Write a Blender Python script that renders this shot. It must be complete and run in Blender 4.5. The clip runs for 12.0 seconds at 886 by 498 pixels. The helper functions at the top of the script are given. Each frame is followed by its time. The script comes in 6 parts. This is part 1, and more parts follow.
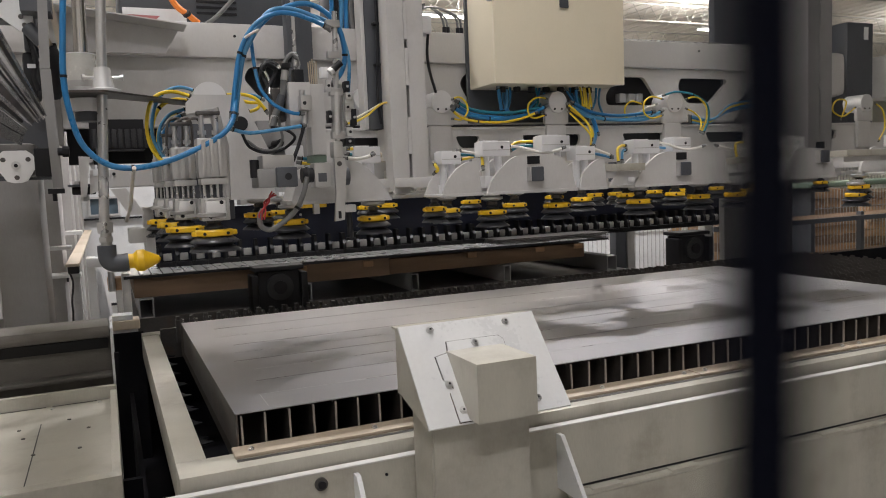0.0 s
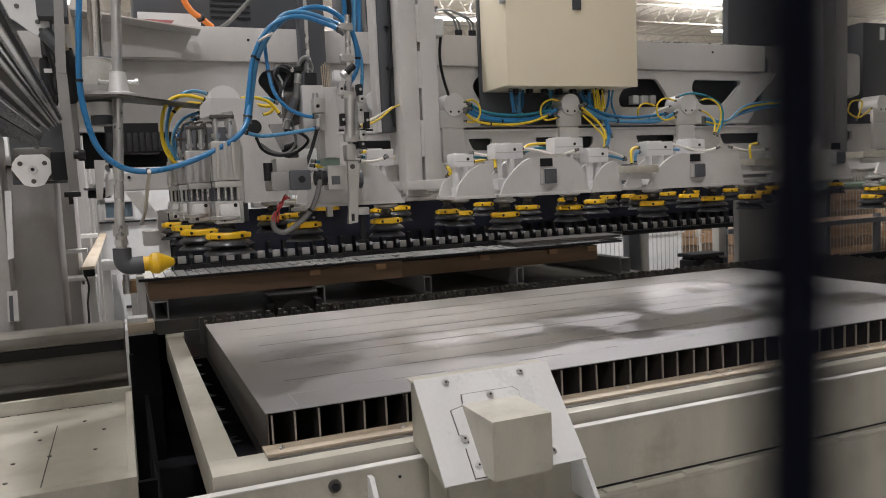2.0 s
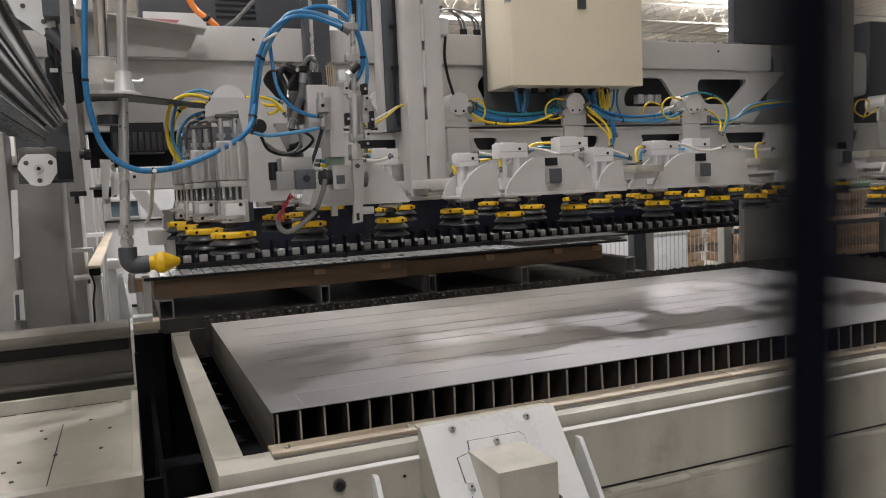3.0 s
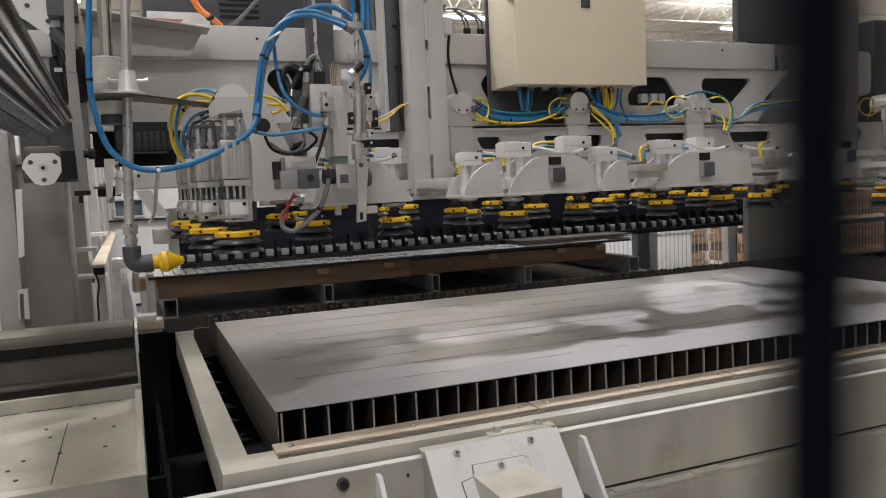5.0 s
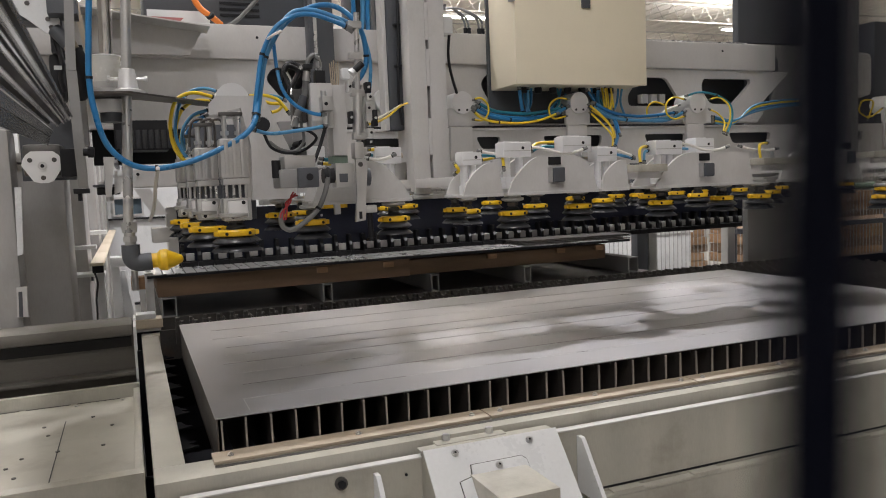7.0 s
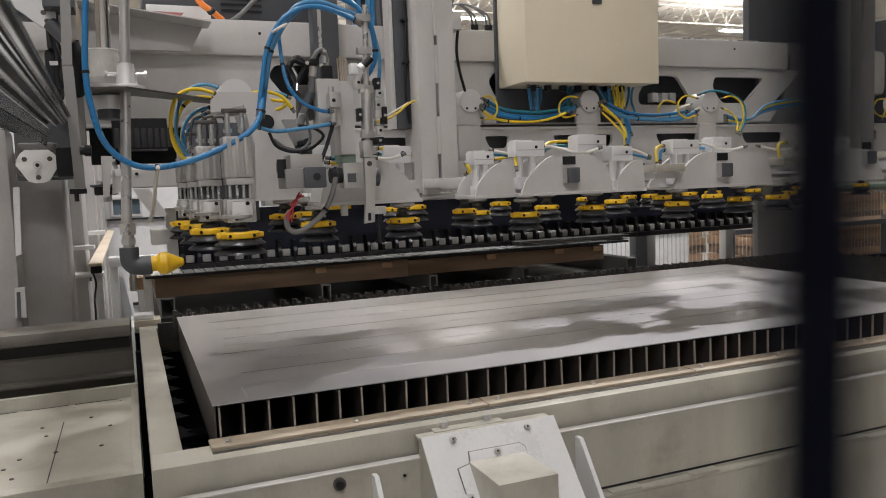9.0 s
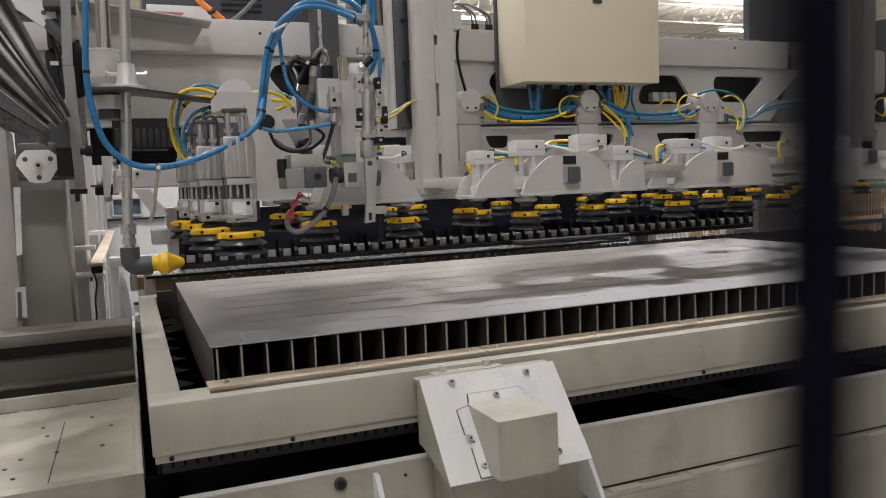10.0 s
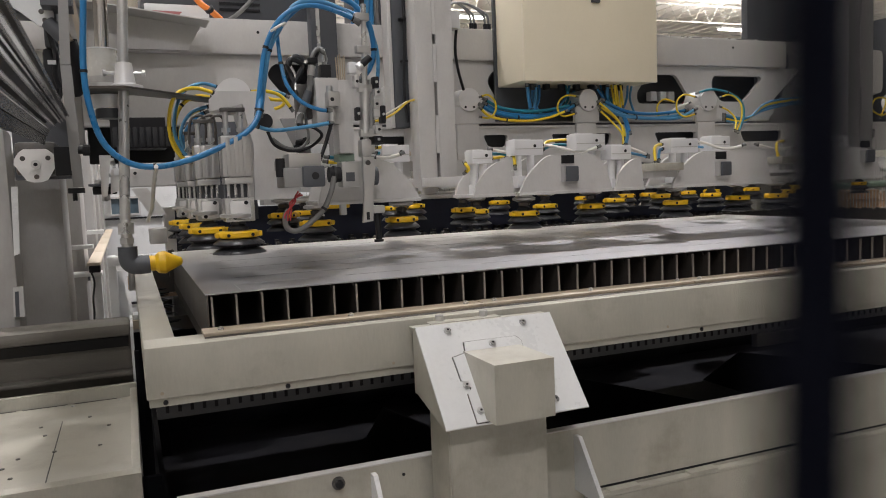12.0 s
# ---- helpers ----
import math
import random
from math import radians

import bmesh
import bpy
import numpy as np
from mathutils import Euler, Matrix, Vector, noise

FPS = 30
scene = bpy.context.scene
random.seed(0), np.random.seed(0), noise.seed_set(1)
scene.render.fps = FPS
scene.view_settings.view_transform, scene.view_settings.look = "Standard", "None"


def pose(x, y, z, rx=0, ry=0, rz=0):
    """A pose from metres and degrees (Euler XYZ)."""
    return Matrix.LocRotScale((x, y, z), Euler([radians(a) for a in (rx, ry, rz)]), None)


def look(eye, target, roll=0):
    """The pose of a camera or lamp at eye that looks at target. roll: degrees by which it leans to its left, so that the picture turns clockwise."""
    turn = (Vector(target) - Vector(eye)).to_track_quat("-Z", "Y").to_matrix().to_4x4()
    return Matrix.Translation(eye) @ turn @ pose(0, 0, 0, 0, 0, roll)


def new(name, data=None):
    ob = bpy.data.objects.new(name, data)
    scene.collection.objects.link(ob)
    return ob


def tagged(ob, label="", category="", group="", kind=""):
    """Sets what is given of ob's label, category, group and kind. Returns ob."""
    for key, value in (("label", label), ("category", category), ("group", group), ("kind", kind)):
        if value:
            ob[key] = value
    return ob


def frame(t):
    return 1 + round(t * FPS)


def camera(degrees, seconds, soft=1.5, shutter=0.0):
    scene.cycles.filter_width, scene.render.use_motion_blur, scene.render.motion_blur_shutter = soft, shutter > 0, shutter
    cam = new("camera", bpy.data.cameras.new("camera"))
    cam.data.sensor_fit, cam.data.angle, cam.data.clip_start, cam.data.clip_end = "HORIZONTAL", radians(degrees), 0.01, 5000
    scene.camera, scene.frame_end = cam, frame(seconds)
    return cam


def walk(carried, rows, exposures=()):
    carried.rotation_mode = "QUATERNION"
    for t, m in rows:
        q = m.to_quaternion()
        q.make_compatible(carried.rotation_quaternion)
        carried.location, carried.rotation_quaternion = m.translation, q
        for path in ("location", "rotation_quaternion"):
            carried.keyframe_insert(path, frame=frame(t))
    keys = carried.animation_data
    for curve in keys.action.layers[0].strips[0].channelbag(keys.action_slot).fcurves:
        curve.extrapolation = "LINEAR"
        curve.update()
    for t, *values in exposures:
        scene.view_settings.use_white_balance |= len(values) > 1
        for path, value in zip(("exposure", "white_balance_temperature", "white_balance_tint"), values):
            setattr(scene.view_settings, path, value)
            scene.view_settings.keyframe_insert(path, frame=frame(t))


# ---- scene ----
# camera: held by hand behind the safety fence, hardly moving
cam = camera(59.9, 12.0, soft=1.0)
PATH = [
    (0, (0.0008, -0.0009, 1.4998), (1.1920, 2.7389, 1.2313), -2.385),
    (0.5, (0.0007, -0.0005, 1.4991), (1.1827, 2.7439, 1.2348), -2.392),
    (1, (0.0001, -0.0008, 1.4992), (1.1707, 2.7485, 1.2386), -2.433),
    (1.5, (0.0001, -0.0007, 1.4980), (1.1584, 2.7545, 1.2412), -2.525),
    (2, (-0.0006, -0.0012, 1.4991), (1.1462, 2.7582, 1.2431), -2.534),
    (2.5, (-0.0001, -0.0006, 1.4986), (1.1361, 2.7636, 1.2423), -2.561),
    (3, (-0.0006, -0.0008, 1.4999), (1.1291, 2.7656, 1.2415), -2.523),
    (5, (-0.0005, -0.0005, 1.4994), (1.1165, 2.7711, 1.2391), -2.526),
    (5.5, (0.0001, 0.0001, 1.5001), (1.1146, 2.7732, 1.2393), -2.473),
    (6, (0.0000, 0.0000, 1.4996), (1.1146, 2.7730, 1.2386), -2.416),
    (6.5, (-0.0005, -0.0003, 1.5003), (1.1174, 2.7709, 1.2378), -2.341),
    (7, (0.0004, 0.0005, 1.4985), (1.1198, 2.7720, 1.2373), -2.296),
    (9, (-0.0002, 0.0000, 1.4991), (1.1248, 2.7689, 1.2398), -2.231),
    (9.5, (-0.0002, 0.0000, 1.4978), (1.1232, 2.7698, 1.2394), -2.298),
    (10, (-0.0005, -0.0003, 1.4992), (1.1224, 2.7690, 1.2385), -2.294),
    (10.5, (0.0010, 0.0010, 1.4991), (1.1254, 2.7707, 1.2356), -2.304),
    (11, (-0.0001, 0.0001, 1.4982), (1.1276, 2.7676, 1.2331), -2.298),
    (11.5, (0.0004, 0.0005, 1.4976), (1.1300, 2.7676, 1.2328), -2.310),
    (12, (0.0002, 0.0003, 1.4990), (1.1294, 2.7675, 1.2355), -2.288),
]
walk(cam, [(t, look(eye, target, roll)) for t, eye, target, roll in PATH])
# a phone lens: aperture of under 3 mm, focused on the machine
cam.data.dof.use_dof = True
cam.data.dof.focus_distance = 2.7
cam.data.dof.aperture_fstop = 8.5

# ---- light: hall lamps, mostly unseen and weighted by eye, with added uplights
world = bpy.data.worlds.new("hall_air")
world.use_nodes = True
world.node_tree.nodes["Background"].inputs[0].default_value = (0.55, 0.54, 0.52, 1)
world.node_tree.nodes["Background"].inputs[1].default_value = 0.005
scene.world = world
scene.view_settings.exposure = -0.36
LAMP_WATTS = 150.0
UPLIGHT_WATTS = 140.0
LAMP_COLOR = (1.0, 0.975, 1.01)


# ---- materials
def mat(name, color, rough=0.5, metal=0.0, vary=0.12, scale=6.0, fine=90.0, bump=0.15, stretch=(1, 1, 1), spec=0.5, dirt=None, dirt_amount=0.35, dirt_scale=3.0):
    """Two scales of variation in colour and roughness, fine relief, and optional stains."""
    m = bpy.data.materials.new(name)
    m.use_nodes = True
    n, l = m.node_tree.nodes, m.node_tree.links
    b = n["Principled BSDF"]
    b.inputs["Metallic"].default_value = metal
    b.inputs["Specular IOR Level"].default_value = spec
    tc = n.new("ShaderNodeTexCoord")
    mp = n.new("ShaderNodeMapping")
    mp.inputs["Scale"].default_value = stretch
    l.new(tc.outputs["Object"], mp.inputs[0])
    big, small = n.new("ShaderNodeTexNoise"), n.new("ShaderNodeTexNoise")
    for k, s, d in ((big, scale, 5), (small, fine, 3)):
        k.inputs["Scale"].default_value = s
        k.inputs["Detail"].default_value = d
        l.new(mp.outputs[0], k.inputs["Vector"])
    add = n.new("ShaderNodeMath")
    add.operation = "MULTIPLY_ADD"
    l.new(small.outputs[0], add.inputs[0])
    add.inputs[1].default_value = 0.4
    l.new(big.outputs[0], add.inputs[2])
    ramp = n.new("ShaderNodeMapRange")
    ramp.inputs[1].default_value, ramp.inputs[2].default_value = 0.4, 1.0
    ramp.inputs[3].default_value, ramp.inputs[4].default_value = 1 - vary, 1 + vary
    l.new(add.outputs[0], ramp.inputs[0])
    mul = n.new("ShaderNodeVectorMath")
    mul.operation = "SCALE"
    mul.inputs[0].default_value = color[:3]
    l.new(ramp.outputs[0], mul.inputs["Scale"])
    out = mul.outputs[0]
    if dirt:
        st = n.new("ShaderNodeTexNoise")
        st.inputs["Scale"].default_value = dirt_scale
        st.inputs["Detail"].default_value = 8
        st.inputs["Roughness"].default_value = 0.65
        l.new(tc.outputs["Object"], st.inputs["Vector"])
        r2 = n.new("ShaderNodeMapRange")
        r2.inputs[1].default_value, r2.inputs[2].default_value = 0.5, 0.75
        r2.inputs[3].default_value, r2.inputs[4].default_value = 0.0, dirt_amount
        l.new(st.outputs[0], r2.inputs[0])
        mx = n.new("ShaderNodeMix")
        mx.data_type = "RGBA"
        l.new(r2.outputs[0], mx.inputs[0])
        l.new(out, mx.inputs[6])
        mx.inputs[7].default_value = (*dirt[:3], 1)
        out = mx.outputs[2]
    l.new(out, b.inputs["Base Color"])
    rr = n.new("ShaderNodeMapRange")
    rr.inputs[1].default_value, rr.inputs[2].default_value = 0.3, 1.1
    rr.inputs[3].default_value, rr.inputs[4].default_value = max(0.03, rough - (0.03 if metal > 0.5 else 0.08)), min(1, rough + (0.03 if metal > 0.5 else 0.08))
    l.new(add.outputs[0], rr.inputs[0])
    l.new(rr.outputs[0], b.inputs["Roughness"])
    bp = n.new("ShaderNodeBump")
    bp.inputs["Strength"].default_value = bump
    bp.inputs["Distance"].default_value = 0.002
    l.new(small.outputs[0], bp.inputs["Height"])
    l.new(bp.outputs[0], b.inputs["Normal"])
    return m


def glow(name, color, strength):
    m = bpy.data.materials.new(name)
    m.use_nodes = True
    b = m.node_tree.nodes["Principled BSDF"]
    b.inputs["Base Color"].default_value = (0.8, 0.8, 0.8, 1)
    b.inputs["Emission Color"].default_value = (*color, 1)
    b.inputs["Emission Strength"].default_value = strength
    return m


GREY = mat("grey_machine_paint", (0.56, 0.55, 0.535), 0.38, vary=0.08, scale=3, stretch=(1.5, 1.5, 0.6), dirt=(0.22, 0.19, 0.15), dirt_amount=0.3)
FRAME = mat("warm_white_frame_paint", (0.43, 0.415, 0.355), 0.33, vary=0.10, scale=5, stretch=(2, 2, 0.5), dirt=(0.15, 0.115, 0.075), dirt_amount=0.5, dirt_scale=4.5)
WHITE = mat("white_powder_coat", (0.70, 0.71, 0.71), 0.3, vary=0.06, dirt=(0.45, 0.42, 0.36), dirt_amount=0.2)
CREAM = mat("cream_cabinet_paint", (0.85, 0.775, 0.60), 0.4, vary=0.03, bump=0.1, dirt=(0.5, 0.45, 0.33), dirt_amount=0.15)
# aluminium with the strong light on the valve blocks put into its tone
BRIGHTALU = mat("bright_lit_aluminium", (0.82, 0.82, 0.83), 0.34, 0.35, vary=0.03, fine=20, bump=0.0)
CHROME = mat("chromed_rod_steel", (0.62, 0.61, 0.60), 0.1, 1.0, vary=0.03, fine=20, bump=0.0)
ALU = mat("machined_aluminium", (0.52, 0.515, 0.505), 0.3, 0.75, vary=0.06, fine=25, bump=0.0)
BRUSHED = mat("turned_aluminium", (0.76, 0.755, 0.75), 0.36, 0.35, vary=0.03, bump=0.0, fine=30)
STEEL = mat("zinc_plated_steel", (0.60, 0.60, 0.595), 0.28, 0.7, vary=0.08, bump=0.0, fine=30)
DARKSTEEL = mat("dark_oiled_steel", (0.09, 0.085, 0.08), 0.45, 0.5, vary=0.3, bump=0.3, dirt=(0.16, 0.1, 0.06), dirt_amount=0.5, dirt_scale=9)
# burnt steel, darkened further for the shade between the slats
SLAT = mat("burnt_cutting_slat_steel", (0.06, 0.053, 0.048), 0.6, 0.3, vary=0.35, scale=14, bump=0.5, dirt=(0.035, 0.027, 0.023), dirt_amount=0.7, dirt_scale=7)
# front edges of the same slats, with the front light painted in
SLATTIP = mat("front_lit_slat_edge_steel", (0.30, 0.27, 0.235), 0.45, 0.4, vary=0.35, scale=20, bump=0.3, dirt=(0.10, 0.07, 0.05), dirt_amount=0.7, dirt_scale=15)
# also carries the painted shade of the far mast and tool-head plates
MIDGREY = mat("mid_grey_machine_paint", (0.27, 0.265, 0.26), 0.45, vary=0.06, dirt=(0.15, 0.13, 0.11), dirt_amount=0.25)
# machine grey darkened: the shade over the columns is in the colour
COLPAINT = mat("shaded_grey_column_paint", (0.37, 0.36, 0.345), 0.35, vary=0.10, scale=2.5, stretch=(1.5, 1.5, 0.4), dirt=(0.22, 0.19, 0.15), dirt_amount=0.3)
# grime, with the beam's shade put into the dark base colour
BEAMPAINT = mat("grimy_shaded_beam_paint", (0.135, 0.125, 0.108), 0.5, vary=0.2, scale=3, stretch=(0.5, 3, 3), dirt=(0.05, 0.045, 0.04), dirt_amount=0.6, dirt_scale=5)
RAILMETAL = mat("dull_extruded_aluminium", (0.115, 0.108, 0.10), 0.2, 0.95, vary=0.3, stretch=(8, 0.5, 8), dirt=(0.1, 0.08, 0.06), dirt_amount=0.4)
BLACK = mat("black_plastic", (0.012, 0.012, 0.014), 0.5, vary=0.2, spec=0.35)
RUBBER = mat("dark_rubber", (0.03, 0.03, 0.033), 0.6, vary=0.25, bump=0.25)
NAVY = mat("blue_black_painted_panel", (0.010, 0.014, 0.034), 0.38, vary=0.2, dirt=(0.02, 0.022, 0.04), dirt_amount=0.2, spec=0.4)
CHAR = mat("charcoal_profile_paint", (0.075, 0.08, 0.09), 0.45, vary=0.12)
CUPGREY = mat("grey_suction_bellows_rubber", (0.035, 0.036, 0.040), 0.3, vary=0.2, bump=0.1)
YELLOW = mat("yellow_plastic_ring", (0.82, 0.50, 0.015), 0.4, vary=0.1)
YHOSE = mat("yellow_air_hose", (0.78, 0.56, 0.03), 0.33, vary=0.06)
BHOSE = mat("blue_air_hose", (0.028, 0.19, 0.42), 0.3, vary=0.1)
LBHOSE = mat("light_blue_air_hose", (0.08, 0.27, 0.48), 0.3, vary=0.1)
WHOSE = mat("white_air_hose", (0.75, 0.73, 0.68), 0.35, vary=0.06)
GHOSE = mat("grey_cable_jacket", (0.16, 0.16, 0.155), 0.5, vary=0.15)
TEAL = mat("teal_air_hose", (0.02, 0.2, 0.28), 0.35, vary=0.1)
ORANGE = mat("orange_motor_cable", (0.80, 0.22, 0.03), 0.45, vary=0.1)
RED = mat("red_cable_sleeve", (0.45, 0.04, 0.045), 0.55, vary=0.2)
PINK = mat("faded_red_paint", (0.42, 0.15, 0.15), 0.5, vary=0.08)
WOOD = mat("pallet_wood", (0.36, 0.22, 0.12), 0.75, vary=0.35, scale=4, fine=60, stretch=(0.4, 6, 6), bump=0.5)
CARD = mat("brown_fibreboard", (0.20, 0.13, 0.08), 0.75, vary=0.2, stretch=(0.5, 4, 4), bump=0.3)
BRASSY = mat("tan_protective_strip", (0.42, 0.355, 0.27), 0.5, vary=0.18, scale=8, stretch=(0.6, 3, 3), dirt=(0.22, 0.15, 0.09), dirt_amount=0.4, dirt_scale=6)
BEIGE = mat("beige_laminate", (0.60, 0.52, 0.41), 0.5, vary=0.1, dirt=(0.3, 0.22, 0.15), dirt_amount=0.3)
CONCRETE = mat("sealed_concrete_floor", (0.32, 0.31, 0.295), 0.35, vary=0.12, scale=0.8, fine=30, dirt=(0.3, 0.28, 0.25), dirt_amount=0.4, dirt_scale=0.7)
WALL = mat("pale_hall_wall", (0.76, 0.74, 0.70), 0.7, vary=0.04, scale=0.5)
CEIL = mat("cream_ceiling_deck", (0.72, 0.67, 0.58), 0.7, vary=0.06, scale=0.6, stretch=(1, 12, 1))
TRUSS = mat("white_truss_paint", (0.45, 0.43, 0.38), 0.55, vary=0.06)
# near-black: the shade down in the trough is put into the colour
PIT = mat("black_shaded_trough_steel", (0.008, 0.008, 0.010), 0.75, 0.0, spec=0.1, vary=0.35, scale=3, dirt=(0.025, 0.024, 0.023), dirt_amount=0.6, dirt_scale=2)
WIRE = mat("near_black_fence_wire", (0.003, 0.0035, 0.007), 0.9, vary=0.1, spec=0.05)
MESH = mat("grey_fence_paint", (0.35, 0.35, 0.34), 0.5, vary=0.08)
PANE = mat("dusty_blue_grey_pane", (0.10, 0.14, 0.17), 0.15, vary=0.15)
FROST = mat("frosted_oily_plastic", (0.52, 0.515, 0.48), 0.25, vary=0.12, scale=12, dirt=(0.36, 0.33, 0.20), dirt_amount=0.7, dirt_scale=14)
GREENCAN = mat("dull_green_bin_paint", (0.16, 0.22, 0.17), 0.5, vary=0.1)


def sheet_metal():
    """Bare rolled steel: soft mirror with long rolling marks and smudges."""
    m = mat("bare_rolled_steel_sheet", (0.45, 0.445, 0.455), 0.385, 1.0, vary=0.03, scale=2.2, fine=40, stretch=(0.15, 2.5, 2.5), bump=0.01,
            dirt=(0.55, 0.54, 0.53), dirt_amount=0.3, dirt_scale=2.5)
    return m


SHEET = sheet_metal()


# ---- building helpers
def box(bm, x0, x1, y0, y1, z0, z1, bevel=0.0):
    r = bmesh.ops.create_cube(bm, size=1)
    bmesh.ops.transform(bm, verts=r["verts"], matrix=Matrix.Translation(((x0 + x1) / 2, (y0 + y1) / 2, (z0 + z1) / 2)) @ Matrix.Diagonal((abs(x1 - x0), abs(y1 - y0), abs(z1 - z0), 1)))
    if bevel:
        es = {e for v in r["verts"] for e in v.link_edges}
        bmesh.ops.bevel(bm, geom=list(es), offset=bevel, segments=2, profile=0.6, affect="EDGES")
    return bm


def cyl(bm, p0, p1, r, seg=16, r2=None):
    a, b = Vector(p0), Vector(p1)
    d = b - a
    q = d.to_track_quat("Z", "Y").to_matrix().to_4x4()
    bmesh.ops.create_cone(bm, cap_ends=True, segments=seg, radius1=r, radius2=r if r2 is None else r2, depth=d.length, matrix=Matrix.Translation((a + b) / 2) @ q)
    return bm


def prism(bm, pts, y0, y1, plane="xz"):
    """A flat outline, drawn in the plane xz (or yz), given thickness from y0 to y1 along the third axis."""
    put = (lambda p, d: (p[0], d, p[1])) if plane == "xz" else (lambda p, d: (d, p[0], p[1])) if plane == "yz" else (lambda p, d: (p[0], p[1], d))
    a = [bm.verts.new(put(p, y0)) for p in pts]
    b = [bm.verts.new(put(p, y1)) for p in pts]
    fs = [bm.faces.new(a), bm.faces.new(b[::-1])]
    for i in range(len(pts)):
        j = (i + 1) % len(pts)
        fs.append(bm.faces.new((a[j], a[i], b[i], b[j])))
    bmesh.ops.recalc_face_normals(bm, faces=fs)
    return bm


def lathe(bm, profile, c, seg=24, axis="z"):
    """Rings of (radius, height) round c."""
    rings = []
    for r, h in profile:
        ring = []
        for i in range(seg):
            a = 2 * math.pi * i / seg
            u, v = r * math.cos(a), r * math.sin(a)
            ring.append(bm.verts.new((c[0] + u, c[1] + v, c[2] + h) if axis == "z" else (c[0] + u, c[1] + h, c[2] + v) if axis == "y" else (c[0] + h, c[1] + u, c[2] + v)))
        rings.append(ring)
    fs = []
    for a, b in zip(rings, rings[1:]):
        for i in range(seg):
            j = (i + 1) % seg
            fs.append(bm.faces.new((a[i], a[j], b[j], b[i])))
    fs.append(bm.faces.new(rings[0][::-1]))
    fs.append(bm.faces.new(rings[-1]))
    bmesh.ops.recalc_face_normals(bm, faces=fs)
    return bm


def tube(bm, pts, r, seg=10, step=6):
    """A round hose along a smooth line through pts."""
    P = [Vector(p) for p in pts]
    P = [P[0] * 2 - P[1]] + P + [P[-1] * 2 - P[-2]]
    line = []
    for i in range(1, len(P) - 2):
        for k in range(step):
            t = k / step
            a, b, c, d = P[i - 1], P[i], P[i + 1], P[i + 2]
            line.append(0.5 * ((2 * b) + (c - a) * t + (2 * a - 5 * b + 4 * c - d) * t * t + (3 * b - a - 3 * c + d) * t ** 3))
    line.append(P[-2])
    rings, up = [], Vector((0.3, 0.2, 0.93)).normalized()
    for i, p in enumerate(line):
        d = (line[min(i + 1, len(line) - 1)] - line[max(i - 1, 0)]).normalized()
        s = d.cross(up)
        if s.length < 0.05:
            s = d.cross(Vector((1, 0, 0)))
        s.normalize()
        up = s.cross(d).normalized()
        rings.append([bm.verts.new(p + r * (math.cos(2 * math.pi * k / seg) * s + math.sin(2 * math.pi * k / seg) * up)) for k in range(seg)])
    fs = []
    for a, b in zip(rings, rings[1:]):
        for k in range(seg):
            j = (k + 1) % seg
            fs.append(bm.faces.new((a[k], a[j], b[j], b[k])))
    fs.append(bm.faces.new(rings[0]))
    fs.append(bm.faces.new(rings[-1]))
    bmesh.ops.recalc_face_normals(bm, faces=fs)
    return bm


def rounded(pts, r, seg=4):
    """The outline pts with its corners rounded."""
    out = []
    n = len(pts)
    for i in range(n):
        p, a, b = Vector(pts[i]), Vector(pts[i - 1]), Vector(pts[(i + 1) % n])
        k = min(r, (a - p).length * 0.45, (b - p).length * 0.45)
        u, v = p + (a - p).normalized() * k, p + (b - p).normalized() * k
        for j in range(seg + 1):
            t = j / seg
            out.append(tuple(u * (1 - t) ** 2 + p * 2 * t * (1 - t) + v * t * t))
    return out


def holed_plate(outline, holes, y0, y1):
    """A plate in the plane xz with openings cut through it."""
    bm = bmesh.new()
    es = []
    for loop in [outline] + holes:
        vs = [bm.verts.new((x, y0, z)) for x, z in loop]
        es += [bm.edges.new((vs[i - 1], vs[i])) for i in range(len(vs))]
    bmesh.ops.triangle_fill(bm, use_beauty=True, edges=es)
    r = bmesh.ops.extrude_face_region(bm, geom=list(bm.faces))
    bmesh.ops.translate(bm, verts=[g for g in r["geom"] if isinstance(g, bmesh.types.BMVert)], vec=(0, y1 - y0, 0))
    bmesh.ops.recalc_face_normals(bm, faces=bm.faces)
    return bm


ORIGIN = {}


def thing(name, at, label, category, group="", kind=""):
    ob = new(name)
    ob.location = at
    ob.empty_display_size = 0.05
    ORIGIN[ob.name] = Vector(at)
    return tagged(ob, label, category, group, kind)


def root_of(ob):
    while ob.parent:
        ob = ob.parent
    return ob


def mesh_of(name, bm, material, smooth=35):
    me = bpy.data.meshes.new(name)
    bm.to_mesh(me)
    bm.free()
    me.materials.append(material)
    if smooth:
        me.polygons.foreach_set("use_smooth", [True] * len(me.polygons))
        me.set_sharp_from_angle(angle=radians(smooth))
    return me


def part(name, bm, material, parent, label=""):
    """ONE mesh under a thing or a part; bm is drawn in the world."""
    bmesh.ops.translate(bm, verts=bm.verts, vec=-ORIGIN[root_of(parent).name])
    ob = new(name, mesh_of(name, bm, material))
    ob.parent = parent
    return tagged(ob, label)


def single(name, bm, material, at, label, category, group="", kind=""):
    """A thing of one mesh, with its origin at at."""
    bmesh.ops.translate(bm, verts=bm.verts, vec=-Vector(at))
    ob = new(name, mesh_of(name, bm, material))
    ob.location = at
    ORIGIN[ob.name] = Vector(at)
    return tagged(ob, label, category, group, kind)


def B(*a, **k):
    return box(bmesh.new(), *a, **k)


def C(*a, **k):
    return cyl(bmesh.new(), *a, **k)


